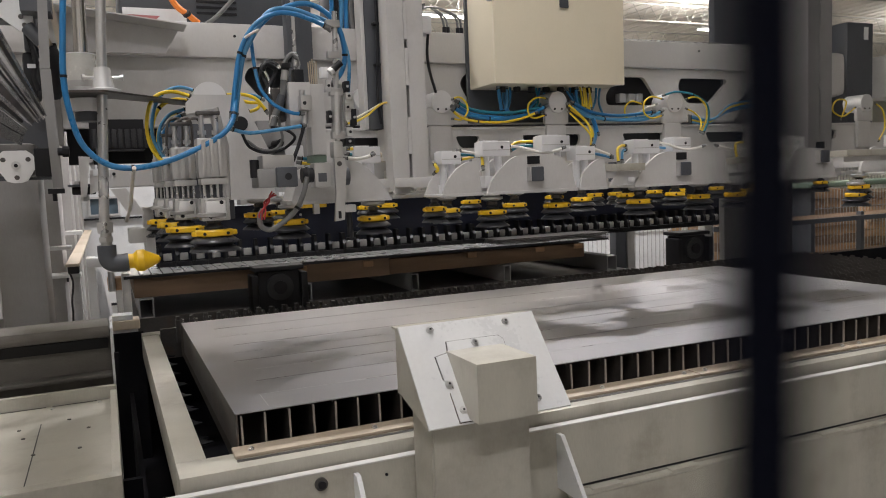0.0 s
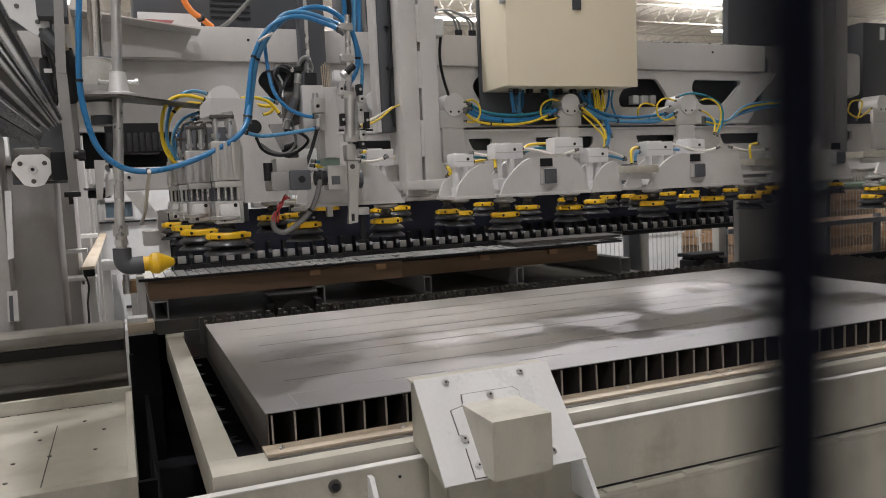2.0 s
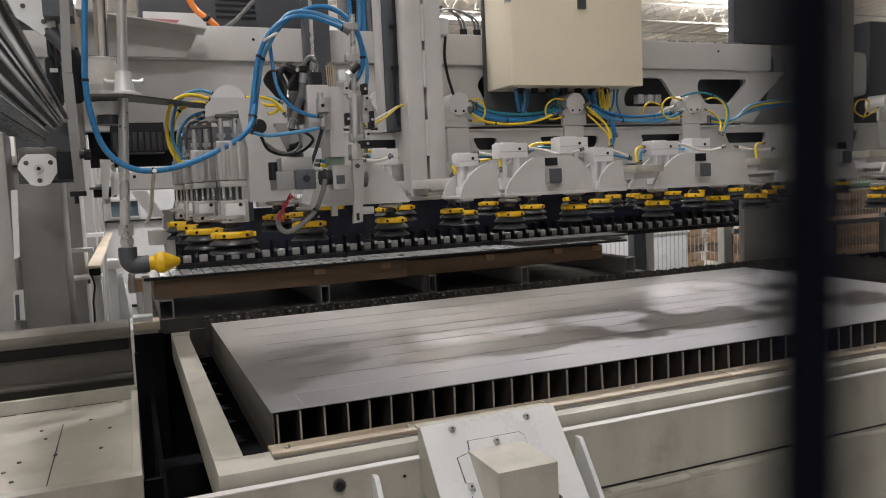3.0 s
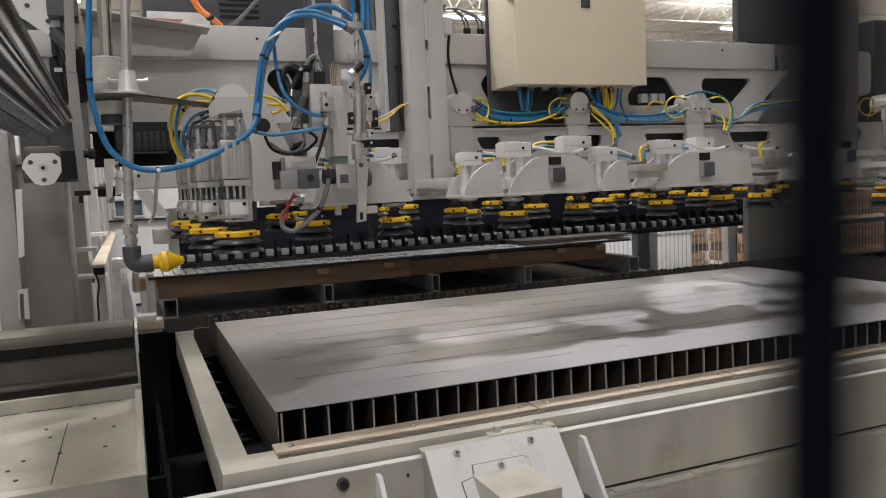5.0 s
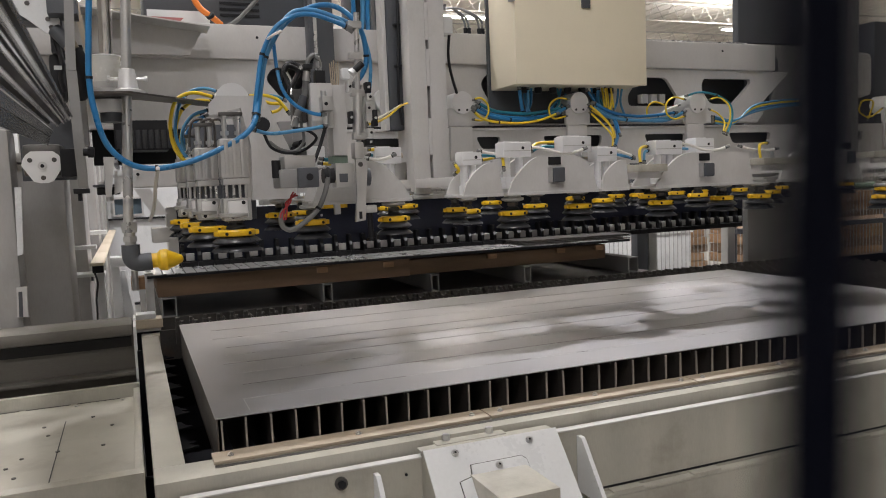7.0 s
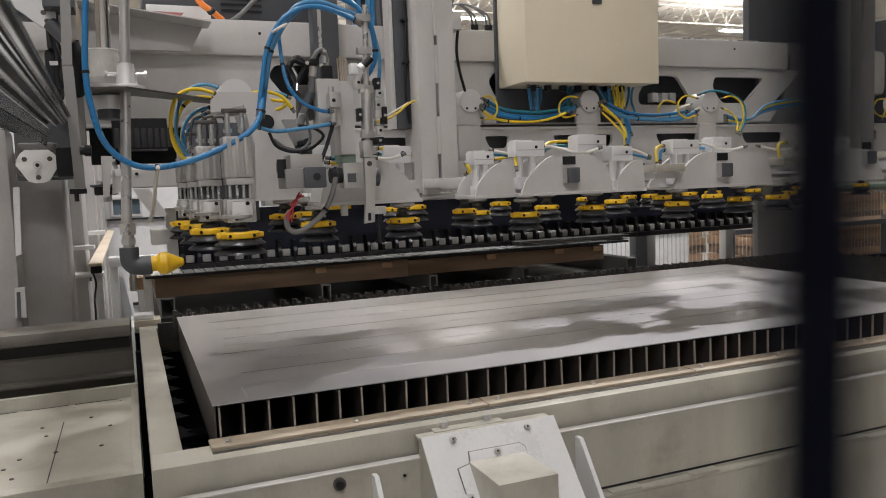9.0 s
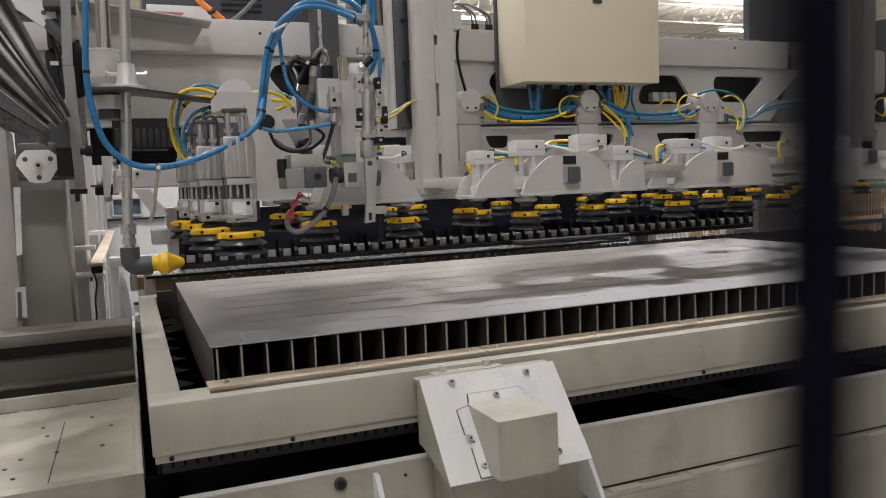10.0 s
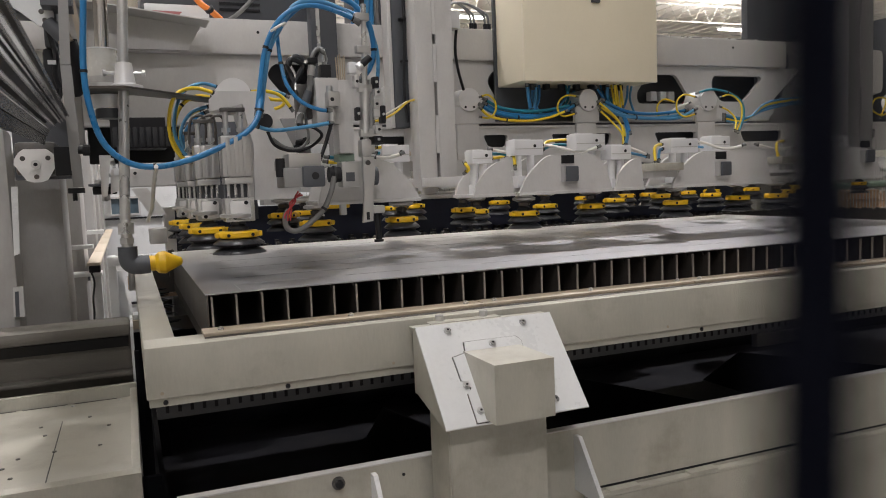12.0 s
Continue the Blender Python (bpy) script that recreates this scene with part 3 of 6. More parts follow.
# ---- the gantry that carries the suction grippers
def gantry_beam():
    t = thing("gantry_beam", (1.8, 3.95, 1.80), "long grey welded gantry beam with trapezoid openings", "beam")
    part("box_girder", B(-0.75, 3.87, 3.80, 4.12, 2.118, 2.280, bevel=0.012), GREY, t)
    part("girder_end", prism(bmesh.new(), [(3.872, 2.275), (3.95, 2.20), (3.95, 2.12), (3.872, 1.90)], 3.86, 4.10), CHAR, t)
    # web below the girder: strips and posts round its openings
    y0, y1 = 3.835, 3.86
    holes = [[(0.652, 2.03), (0.69, 2.087), (0.93, 2.087), (0.93, 1.95), (0.73, 1.935)],
             [(1.843, 2.073), (1.995, 2.073), (2.06, 1.93), (1.852, 1.93), (1.803, 2.018)],
             [(2.853, 2.069), (3.040, 2.069), (3.14, 1.931), (3.112, 1.900), (2.766, 1.900), (2.760, 1.964)],
             [(3.318, 2.067), (3.690, 2.067), (3.694, 2.041), (3.56, 1.921), (3.533, 1.912), (3.372, 1.912), (3.300, 2.007)]]
    part("web", holed_plate([(-0.75, 2.117), (4.02, 2.117), (3.80, 1.93), (3.80, 1.85), (3.74, 1.795), (-0.75, 1.795)],
                            [rounded(h, 0.03) for h in holes], y0, y1), GREY, t)
    part("web_lip", B(-0.75, 3.74, 3.815, 3.8349, 1.795, 1.812, bevel=0.004), GREY, t)
    part("cable_inside", tube(bmesh.new(), [(3.43, 3.98, 2.09), (3.40, 3.98, 2.03), (3.33, 3.98, 1.96), (3.22, 3.99, 1.91)], 0.014), RED, t, "dull red cable inside the beam")
    for x in (2.95, 3.02, 3.08):
        part("plug_inside", B(x, x + 0.045, 3.95, 4.0, 1.93, 1.985, bevel=0.006), WHITE, t)
    # charcoal sheet behind the openings, stands in for the beam's shaded inside
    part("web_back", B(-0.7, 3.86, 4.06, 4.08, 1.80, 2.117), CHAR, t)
    # cable channel on top
    part("cable_channel", B(1.30, 3.80, 3.98, 4.10, 2.281, 2.315), CHAR, t)
    part("channel_lid", B(2.6, 3.80, 3.975, 4.10, 2.3155, 2.322), STEEL, t)
    part("cable_channel", B(0.55, 1.0, 3.98, 4.10, 2.281, 2.315), CHAR, t)
    # bracket plate and faded red mark at its near end
    part("end_bracket", prism(bmesh.new(), [(-0.25, 2.30), (0.36, 2.225), (0.30, 2.12), (-0.25, 2.12)], 3.74, 3.756), GREY, t)
    part("bracket_flange", prism(bmesh.new(), [(-0.25, 2.306), (0.385, 2.228), (0.385, 2.223), (-0.25, 2.3005)], 3.60, 3.757), GREY, t)
    part("red_mark", prism(bmesh.new(), [(0.06, 2.300), (0.29, 2.297), (0.265, 2.272), (0.10, 2.275)], 3.79, 3.7965), PINK, t)
    for x, z in ((0.62, 2.22), (0.70, 2.22), (3.44, 2.23)):
        part("hole", C((x, 3.8, z), (x, 3.798, z), 0.007, 10), BLACK, t)
    # lower rail, in front of the web
    lz0, lz1 = 1.56, 1.763
    slots = [rounded([(c, 1.7195), (d, 1.7195), (d - 0.012, 1.658), (c + 0.03, 1.658)], 0.02)
             for c, d in ((1.02, 1.26), (1.66, 1.80), (2.05, 2.42), (2.697, 2.985), (3.30, 3.62), (4.06, 4.40))]
    part("lower_rail", holed_plate([(0.93, lz0), (5.6, lz0), (5.6, lz1), (0.93, lz1)], slots, 3.60, 3.62), GREY, t)
    part("lower_rail_top", B(0.93, 5.6, 3.6205, 3.74, 1.745, lz1), GREY, t)
    part("rail_edge", B(0.93, 5.6, 3.592, 3.5998, lz1 - 0.012, lz1, bevel=0.003), GREY, t)
    # charcoal sheet put in for the shade behind the slots
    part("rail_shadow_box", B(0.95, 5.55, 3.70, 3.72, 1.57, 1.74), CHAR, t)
    GANTRY.append(t)
    # far continuation of the beam past the dark column
    s = thing("gantry_beam", (4.9, 3.95, 1.80), "short grey beam end beyond the dark column", "beam")
    part("box_girder", B(4.540, 4.740, 3.80, 4.12, 1.96, 2.26, bevel=0.05), GREY, s)
    part("box_girder", B(5.2, 7.0, 3.80, 4.12, 1.96, 2.26, bevel=0.02), GREY, s)
    GANTRY.append(s)


def gantry_columns():
    # pale double extrusion that carries the gripper frame
    def extrusion(x, w, z0, label, paint):
        t = thing("lifting_mast", (x, 3.2, z0), label, "mast", "lifting masts")
        half = w / 2 - 0.006
        for i, a in enumerate((x - w / 2, x + 0.006)):
            part("profile", B(a, a + half, 3.20, 3.30, z0 + 0.02 * i, 3.4, bevel=0.006), paint, t)
        part("groove", B(x - 0.0055, x + 0.0055, 3.235, 3.29, z0 + 0.03, 3.4), CHAR, t)
        part("back_profile", B(x - w / 2 + 0.01, x + w / 2 - 0.01, 3.3005, 3.42, z0 + 0.15, 3.4), paint, t)
        part("foot", B(x - w / 2 - 0.01, x + w / 2 + 0.01, 3.19, 3.32, z0 - 0.02, z0 - 0.001, bevel=0.004), ALU, t)
        for z in (1.62, 1.92, 2.12):
            part("joint_cover", B(x - 0.010, x + 0.004, 3.194, 3.1995, z, z + 0.16), paint, t)
        GANTRY.append(t)
    extrusion(1.256, 0.172, 1.445, "pale grey double aluminium mast of the gripper frame", GREY)
    # the far mast's dimness is put into its darker paint
    extrusion(3.778, 0.19, 1.47, "double aluminium mast of the gripper frame, shade painted in mid-grey", MIDGREY)
    d = thing("dark_guide_profile", (1.10, 3.32, 1.72), "dark grey vertical guide profile with clipped cables", "profile")
    part("profile", B(1.116, 1.195, 3.33, 3.42, 1.74, 3.4, bevel=0.004), CHAR, d)
    part("side_flange", B(1.097, 1.1155, 3.34, 3.42, 1.74, 3.4, bevel=0.003), GREY, d)
    part("cable", tube(bmesh.new(), [(1.165, 3.31, 3.2), (1.160, 3.31, 2.6), (1.164, 3.31, 2.2), (1.152, 3.31, 1.9), (1.164, 3.31, 1.76)], 0.006), BLACK, d)
    part("fixing_block", B(1.1955, 1.205, 3.34, 3.40, 2.5, 2.6), CHAR, d)
    for z in (2.2, 2.02, 1.84):
        part("cable_clip", B(1.144, 1.172, 3.302, 3.329, z, z + 0.008), BLACK, d)
    GANTRY.append(d)
    d = thing("dark_guide_profile", (0.90, 3.70, 1.95), "dark blue-grey vertical guide profile", "profile")
    part("profile", B(0.848, 0.970, 3.70, 3.78, 1.78, 3.6, bevel=0.004), CHAR, d)
    part("guide_strip", B(0.871, 0.887, 3.692, 3.699, 1.80, 3.6), STEEL, d)
    GANTRY.append(d)
    d = thing("dark_portal_column", (4.3, 4.32, 0.9), "dark grey portal column behind the beam", "column")
    part("column", B(4.035, 5.2, 4.30, 4.36, 2.39, 4.2, bevel=0.01), CHAR, d)
    part("leg", B(4.12, 4.80, 4.31, 4.37, 0.0, 2.388, bevel=0.02), MIDGREY, d)
    GANTRY.append(d)
    d = thing("dark_portal_column", (4.9, 4.0, 1.5), "dark square post with a pale label plate", "column")
    part("post", B(4.870, 5.129, 3.90, 4.05, 1.7, 2.488, bevel=0.006), CHAR, d)
    part("label_plate", B(5.033, 5.073, 3.893, 3.899, 2.371, 2.457), WHITE, d)
    GANTRY.append(d)


def control_cabinet():
    t = thing("control_cabinet", (2.23, 3.48, 1.97), "cream painted sheet steel control cabinet under the roof of the gantry", "cabinet")
    part("body", B(1.842, 2.628, 3.50, 3.78, 1.975, 2.62, bevel=0.006), CREAM, t)
    part("door", B(1.840, 2.630, 3.478, 3.4985, 1.972, 2.625, bevel=0.004), CREAM, t)
    part("door_latch", B(2.226, 2.277, 3.466, 3.4775, 2.362, 2.425, bevel=0.004), CHAR, t, "dark grey latch")
    part("mounting_plate", B(1.83, 2.60, 3.781, 3.799, 1.80, 2.70), CHAR, t)
    part("hinge", C((1.83, 3.49, 2.38), (1.83, 3.49, 2.44), 0.018, 14), ALU, t)
    for i in range(7):
        x = 1.95 + 0.09 * i
        part("cable_gland", C((x, 3.62, 1.974), (x, 3.62, 1.945), 0.02, 12), BLACK, t)
    GANTRY.append(t)


def disc_arm(x):
    """An arm on the lower rail that ends in a turned disc."""
    t = thing("clamp_arm", (x, 3.56, 1.63), "grey arm with a turned aluminium disc on the lower rail", "arm", "disc arms")
    part("disc", C((x, 3.56, 1.889), (x, 3.70, 1.889), 0.056, 32), BRUSHED, t, "turned aluminium disc")
    for dx in (-0.022, 0.022):
        part("pin_hole", C((x + dx, 3.5595, 1.852), (x + dx, 3.558, 1.852), 0.006, 10), BLACK, t)
    part("head", B(x - 0.075, x + 0.075, 3.575, 3.60, 1.772, 1.862, bevel=0.008), GREY, t)
    part("arm", B(x - 0.065, x + 0.055, 3.575, 3.5985, 1.60, 1.7715, bevel=0.005), GREY, t)
    GANTRY.append(t)
    return t


def suction_cup(parent, x, y, z, r=0.058, lean=0.0):
    """z: middle of the yellow ring. Three bellows lips below, a stem above."""
    h = 0.062
    prof = [(r * 0.55, 0.012), (r * 0.70, -0.009), (r * 0.86, -0.013), (r * 1.08, -0.024), (r * 1.10, -0.027), (r * 0.98, -0.031), (r * 0.76, -0.036), (r * 0.98, -0.044), (r * 1.12, -0.051), (r * 1.14, -0.055), (r * 0.9, -0.056), (r * 0.5, -0.050)]
    c = part("suction_cup", lathe(bmesh.new(), prof, (x, y, z), 28), CUPGREY, parent)
    ring = lathe(bmesh.new(), [(r * 0.5, 0.012), (r * 0.80, 0.011), (r * 0.86, 0.006), (r * 0.86, -0.006), (r * 0.80, -0.009), (r * 0.5, -0.009)], (x, y, z), 28)
    rr = part("ring", ring, YELLOW, c, "yellow plastic ring")
    for sx in (-1, 1):
        part("ring_lug", B(x + sx * r * 0.88 - 0.008, x + sx * r * 0.88 + 0.008, y - 0.012, y + 0.012, z - 0.008, z + 0.008, bevel=0.004), YELLOW, rr)
        part("ring_screw", C((x + sx * r * 0.5, y - r * 0.70, z), (x + sx * r * 0.5, y - r * 0.745, z), 0.005, 10), BLACK, c)
    part("stem", lathe(bmesh.new(), [(r * 0.44, 0.0125), (r * 0.44, 0.020), (r * 0.34, 0.024), (r * 0.26, 0.030), (r * 0.24, 0.058)], (x, y, z), 16), RUBBER, c)
    part("stem_nut", C((x, y, z + 0.030), (x, y, z + 0.042), r * 0.36, 6), DARKSTEEL, c)
    part("mount_flange", lathe(bmesh.new(), [(r * 0.45, 0.045), (r * 0.74, 0.051), (r * 0.74, 0.060), (r * 0.55, 0.063), (r * 0.55, 0.075)], (x, y, z), 24), ALU, c)
    return c


def cylinder_block(parent, x, y, z, w=0.085, h=0.05, d=0.07):
    """A machined block on two rods above a gripper plate."""
    b = part("valve_block", B(x - w / 2, x + w / 2, y - d / 2, y + d / 2, z - h / 2, z + h / 2, bevel=0.003), BRIGHTALU, parent, "bright machined valve block")
    part("groove", B(x - w / 2 + 0.003, x + w / 2 - 0.003, y - d / 2 - 0.001, y - d / 2 - 0.0002, z - 0.006, z - 0.003), GREY, b)
    part("port", C((x + w * 0.2, y - d / 2 - 0.0003, z + h * 0.1), (x + w * 0.2, y - d / 2 - 0.0015, z + h * 0.1), 0.006, 12), BLACK, b)
    part("plug_nut", C((x + w / 2, y, z), (x + w / 2 + 0.014, y, z), 0.010, 10), BRASSY, b)
    for dx in (-w * 0.25, w * 0.2):
        part("piston_rod", C((x + dx, y, z - h / 2), (x + dx, y, z - h / 2 - 0.10), 0.014, 16), BRIGHTALU, b)
    part("piston_body", B(x - w * 0.38, x + w * 0.38, y - d * 0.3, y + d * 0.4, z - h / 2 - 0.12, z - h / 2 - 0.075, bevel=0.003), BRIGHTALU, b)
    part("top_step", B(x - w * 0.44, x + w * 0.1, y - d * 0.42, y + d * 0.42, z + h / 2, z + h / 2 + 0.004, bevel=0.001), BRIGHTALU, b)
    return b


def gripper(name_label, outline, y, blocks, cups, sensor=None, shelf=None):
    """A humped carrier plate with blocks above and cups below. outline: x, z pairs."""
    cx = sum(p[0] for p in outline) / len(outline)
    t = thing("suction_gripper", (cx, y + 0.05, 1.445), name_label, "gripper", "suction grippers")
    low = [p for p in outline if p[1] <= 1.4475]
    arch = [low[0]] + rounded(outline[1:-1], 0.05, 5)[3:-3] + [low[-1]]
    part("carrier_plate", prism(bmesh.new(), arch, y, y + 0.012), GREY, t)
    part("back_plate", prism(bmesh.new(), arch, y + 0.16, y + 0.172), GREY, t)
    x0, x1 = min(p[0] for p in outline), max(p[0] for p in outline)
    part("bottom_plate", B(x0 - 0.004, x1 + 0.004, y - 0.004, y + 0.176, 1.436, 1.447, bevel=0.002), GREY, t)
    part("carrier_arm", B(cx - 0.03, cx + 0.03, y + 0.1725, 3.599, 1.475, 1.515, bevel=0.003), GREY, t)
    part("arm_bracket", B(cx - 0.05, cx + 0.05, 3.565, 3.599, 1.5155, 1.60, bevel=0.003), GREY, t)
    for b in blocks:
        cylinder_block(t, *b)
    for c in cups:
        suction_cup(t, *c)
    if sensor:
        sx, sz = sensor
        s = part("sensor_box", B(sx - 0.026, sx + 0.026, y - 0.032, y - 0.0005, sz - 0.028, sz + 0.028, bevel=0.006), CHAR, t, "dark square sensor box")
        part("sensor_bracket", B(sx - 0.032, sx - 0.0265, y - 0.026, y - 0.0005, sz - 0.028, sz + 0.028), ALU, s)
        part("cable_slot", B(sx - 0.030, sx + 0.024, y - 0.003, y - 0.0003, sz + 0.038, sz + 0.068), BLACK, t)
    if shelf:
        a, b, z = shelf
        part("shelf", B(a, b, y - 0.05, y + 0.05, z - 0.03, z, bevel=0.003), FRAME, t)
        part("shelf_foot", B(a + 0.015, b - 0.01, y - 0.02, y + 0.04, z - 0.055, z - 0.0305), GREY, t)
    GANTRY.append(t)
    return t


def grippers():
    row = 2.67
    lab = "grey humped gripper plate with bellows suction cups below"
    gripper(lab, [(0.575, 1.447), (0.575, 1.50), (0.650, 1.570), (0.78, 1.583), (0.83, 1.567), (0.925, 1.468), (0.925, 1.447)], 2.57,
            [(0.868, 2.67, 1.600, 0.10, 0.058)],
            [(0.589, row, 1.375), (0.891, row, 1.371), (0.541, 3.0, 1.395), (1.083, 3.1, 1.401)])
    gripper(lab, [(1.127, 1.447), (1.127, 1.47), (1.175, 1.53), (1.225, 1.562), (1.287, 1.566), (1.287, 1.447)], 2.57,
            [(1.196, 2.67, 1.580, 0.08, 0.047)], [(1.275, 3.0, 1.378, 0.05)])
    gripper(lab, [(1.311, 1.447), (1.311, 1.465), (1.355, 1.52), (1.393, 1.554), (1.43, 1.578), (1.608, 1.582), (1.65, 1.56), (1.698, 1.496), (1.702, 1.447)], 2.57,
            [(1.387, 2.67, 1.610, 0.120, 0.056), (1.655, 2.67, 1.625, 0.13, 0.062)],
            [(1.378, row, 1.366), (1.672, row, 1.379), (1.386, 3.12, 1.363), (1.728, 3.12, 1.370)], sensor=(1.513, 1.508))
    gripper(lab, [(1.722, 1.447), (1.722, 1.485), (1.76, 1.53), (1.80, 1.555), (1.848, 1.558), (1.848, 1.447)], 2.57,
            [(1.793, 2.67, 1.583, 0.095, 0.055)], [], shelf=(1.86, 2.00, 1.535))
    gripper(lab, [(1.984, 1.447), (1.990, 1.470), (2.045, 1.53), (2.12, 1.578), (2.488, 1.574), (2.488, 1.447)], 2.57,
            [(2.099, 2.67, 1.603, 0.136, 0.057), (2.33, 2.72, 1.61, 0.10, 0.062)],
            [(2.081, row, 1.374), (2.407, row, 1.379), (2.096, 3.12, 1.379), (2.267, 3.0, 1.391, 0.05)], sensor=(2.228, 1.505), shelf=(2.50, 2.72, 1.545))
    gripper(lab, [(2.80, 1.447), (2.80, 1.47), (2.86, 1.55), (2.90, 1.578), (3.06, 1.574), (3.13, 1.50), (3.14, 1.447)], 2.57,
            [(2.95, 2.67, 1.603, 0.12, 0.057)],
            [(2.62, row, 1.378), (3.400, row, 1.342), (2.66, 3.12, 1.379), (3.02, 3.0, 1.38)], sensor=(3.036, 1.535), shelf=(3.15, 3.50, 1.56))
    gripper(lab, [(3.50, 1.447), (3.50, 1.47), (3.56, 1.55), (3.60, 1.578), (3.90, 1.574), (3.95, 1.447)], 2.57,
            [(3.7, 2.67, 1.603, 0.12, 0.057)], [(3.42, row, 1.38), (3.80, row, 1.38)], sensor=(3.75, 1.51))
    # rows of cups further back, on their own bar
    t = thing("suction_bar", (1.9, 3.55, 1.44), "grey bar of small suction cups behind the grippers", "gripper")
    part("bar", B(0.55, 4.6, 3.50, 3.60, 1.425, 1.45, bevel=0.003), GREY, t)
    for x in (0.97, 2.0, 3.4, 4.4):
        part("hanger", B(x, x + 0.05, 3.605, 3.615, 1.43, 1.58), GREY, t)
    for x in (1.663, 2.145, 2.397, 2.541, 2.796, 2.959, 3.242, 1.127, 0.713, 3.552, 4.075):
        suction_cup(t, x, 3.45, 1.385, 0.05)
    part("yellow_pad", B(0.781, 0.877, 3.30, 3.36, 1.402, 1.431, bevel=0.004), YELLOW, t)
    GANTRY.append(t)


def cylinder_cluster():
    """Short-stroke cylinders with large cups under an arched bracket."""
    t = thing("cylinder_gripper", (0.33, 2.6, 1.40), "cluster of aluminium cylinders with large suction cups under an arched bracket", "gripper")
    # arched bracket plates, one behind the other
    for k, y in enumerate((2.80, 3.05)):
        part("arch_plate", prism(bmesh.new(), [(0.277, 1.76), (0.278, 1.80), (0.305, 1.828), (0.466, 1.828), (0.518, 1.71), (0.568, 1.60), (0.566, 1.46), (0.408, 1.46), (0.414, 1.65), (0.385, 1.785)], y, y + 0.014), GREY, t)
    part("pivot_disc", C((0.365, 2.84, 1.820), (0.365, 2.96, 1.820), 0.058, 32), BRUSHED, t)
    part("hub_hole", C((0.458, 2.799, 1.727), (0.458, 2.796, 1.727), 0.026, 20), BLACK, t)
    # back and cover plates in mid-grey: the shadowed interior is in their colour
    part("back_plate", B(0.426, 0.821, 3.10, 3.115, 1.563, 1.741, bevel=0.003), MIDGREY, t)
    # added charcoal sheet, darkens the gaps between the cylinders
    part("dark_backing", B(0.229, 0.487, 3.25, 3.262, 1.377, 1.765, bevel=0.003), CHAR, t)
    part("black_disc", C((0.532, 2.95, 1.671), (0.532, 3.10, 1.671), 0.033, 22), BLACK, t)
    part("white_plate", B(0.632, 0.703, 2.90, 3.0995, 1.571, 1.652, bevel=0.004), WHITE, t)
    part("cover_plate", B(0.481, 0.604, 2.78, 3.0995, 1.555, 1.591, bevel=0.004), MIDGREY, t)
    part("cover_plate", B(0.551, 0.604, 3.0, 3.0995, 1.656, 1.755, bevel=0.004), MIDGREY, t)
    for p in ((0.508, 2.9, 1.595), (0.580, 2.9, 1.637), (0.613, 2.9, 1.662)):
        part("plug", C((p[0], 2.88, p[2]), (p[0], 3.10, p[2]), 0.014, 10), BLACK, t)
    # wire frames that hold the cylinder heads
    part("wire_frame", tube(bmesh.new(), [(0.198, 2.7, 1.647), (0.202, 2.7, 1.703), (0.215, 2.7, 1.733), (0.244, 2.7, 1.736), (0.253, 2.7, 1.702), (0.249, 2.7, 1.646)], 0.0045, 8), DARKSTEEL, t)
    part("wire_frame", tube(bmesh.new(), [(0.227, 2.7, 1.646), (0.231, 2.7, 1.703), (0.244, 2.7, 1.732), (0.273, 2.7, 1.736), (0.282, 2.7, 1.702), (0.278, 2.7, 1.645)], 0.0045, 8), DARKSTEEL, t)
    part("wire_frame", tube(bmesh.new(), [(0.256, 2.7, 1.646), (0.260, 2.7, 1.702), (0.273, 2.7, 1.732), (0.302, 2.7, 1.735), (0.311, 2.7, 1.701), (0.308, 2.7, 1.645)], 0.0045, 8), DARKSTEEL, t)
    # cylinders, front to back
    for i, (x, y, zt, w) in enumerate(((0.305, 2.45, 1.655, 0.084), (0.241, 2.66, 1.64, 0.074), (0.223, 2.9, 1.62, 0.062), (0.201, 3.12, 1.60, 0.06))):
        b = part("cylinder_body", B(x - w / 2, x + w / 2, y - 0.035, y + 0.035, 1.535, zt, bevel=0.006), ALU, t, "ribbed aluminium cylinder body")
        for dx in (-0.28, 0.0, 0.28):
            part("rib", B(x + dx * w - 0.006, x + dx * w + 0.006, y - 0.041, y - 0.0355, 1.54, zt - 0.004, bevel=0.002), ALU, b)
        for dx in (-0.32, -0.08, 0.14, 0.36):
            part("guide_rod", C((x + dx * w, y - 0.02, 1.475), (x + dx * w, y - 0.02, 1.536), 0.0045, 10), STEEL, b)
        # added dark block, stands for the dark space between the guide rods
        part("dark_core", B(x - w * 0.42, x + w * 0.42, y - 0.008, y + 0.03, 1.4745, 1.5148), CHAR, b)
        part("cap", B(x - w / 2 + 0.004, x + w / 2, y - 0.035, y + 0.035, 1.515, 1.534, bevel=0.003), ALU, b)
        for dx in (-0.25, 0.25):
            part("tie_rod", C((x + dx * w, y, zt), (x + dx * w, y, zt + 0.07), 0.008, 12), STEEL, b)
            part("hex_nut", C((x + dx * w, y, zt + 0.012), (x + dx * w, y, zt + 0.024), 0.014, 6), STEEL, b)
        part("yoke", B(x - w * 0.42, x + w * 0.42, y - 0.012, y + 0.012, zt + 0.070, zt + 0.082, bevel=0.003), DARKSTEEL, b)
        f = part("foot_block", B(x - w / 2, x + w / 2, y - 0.04, y + 0.04, 1.405, 1.474, bevel=0.004), ALU, t)
        part("face_plate", B(x - w * 0.36, x + w * 0.36, y - 0.048, y - 0.0405, 1.411, 1.468, bevel=0.008), BRUSHED, f)
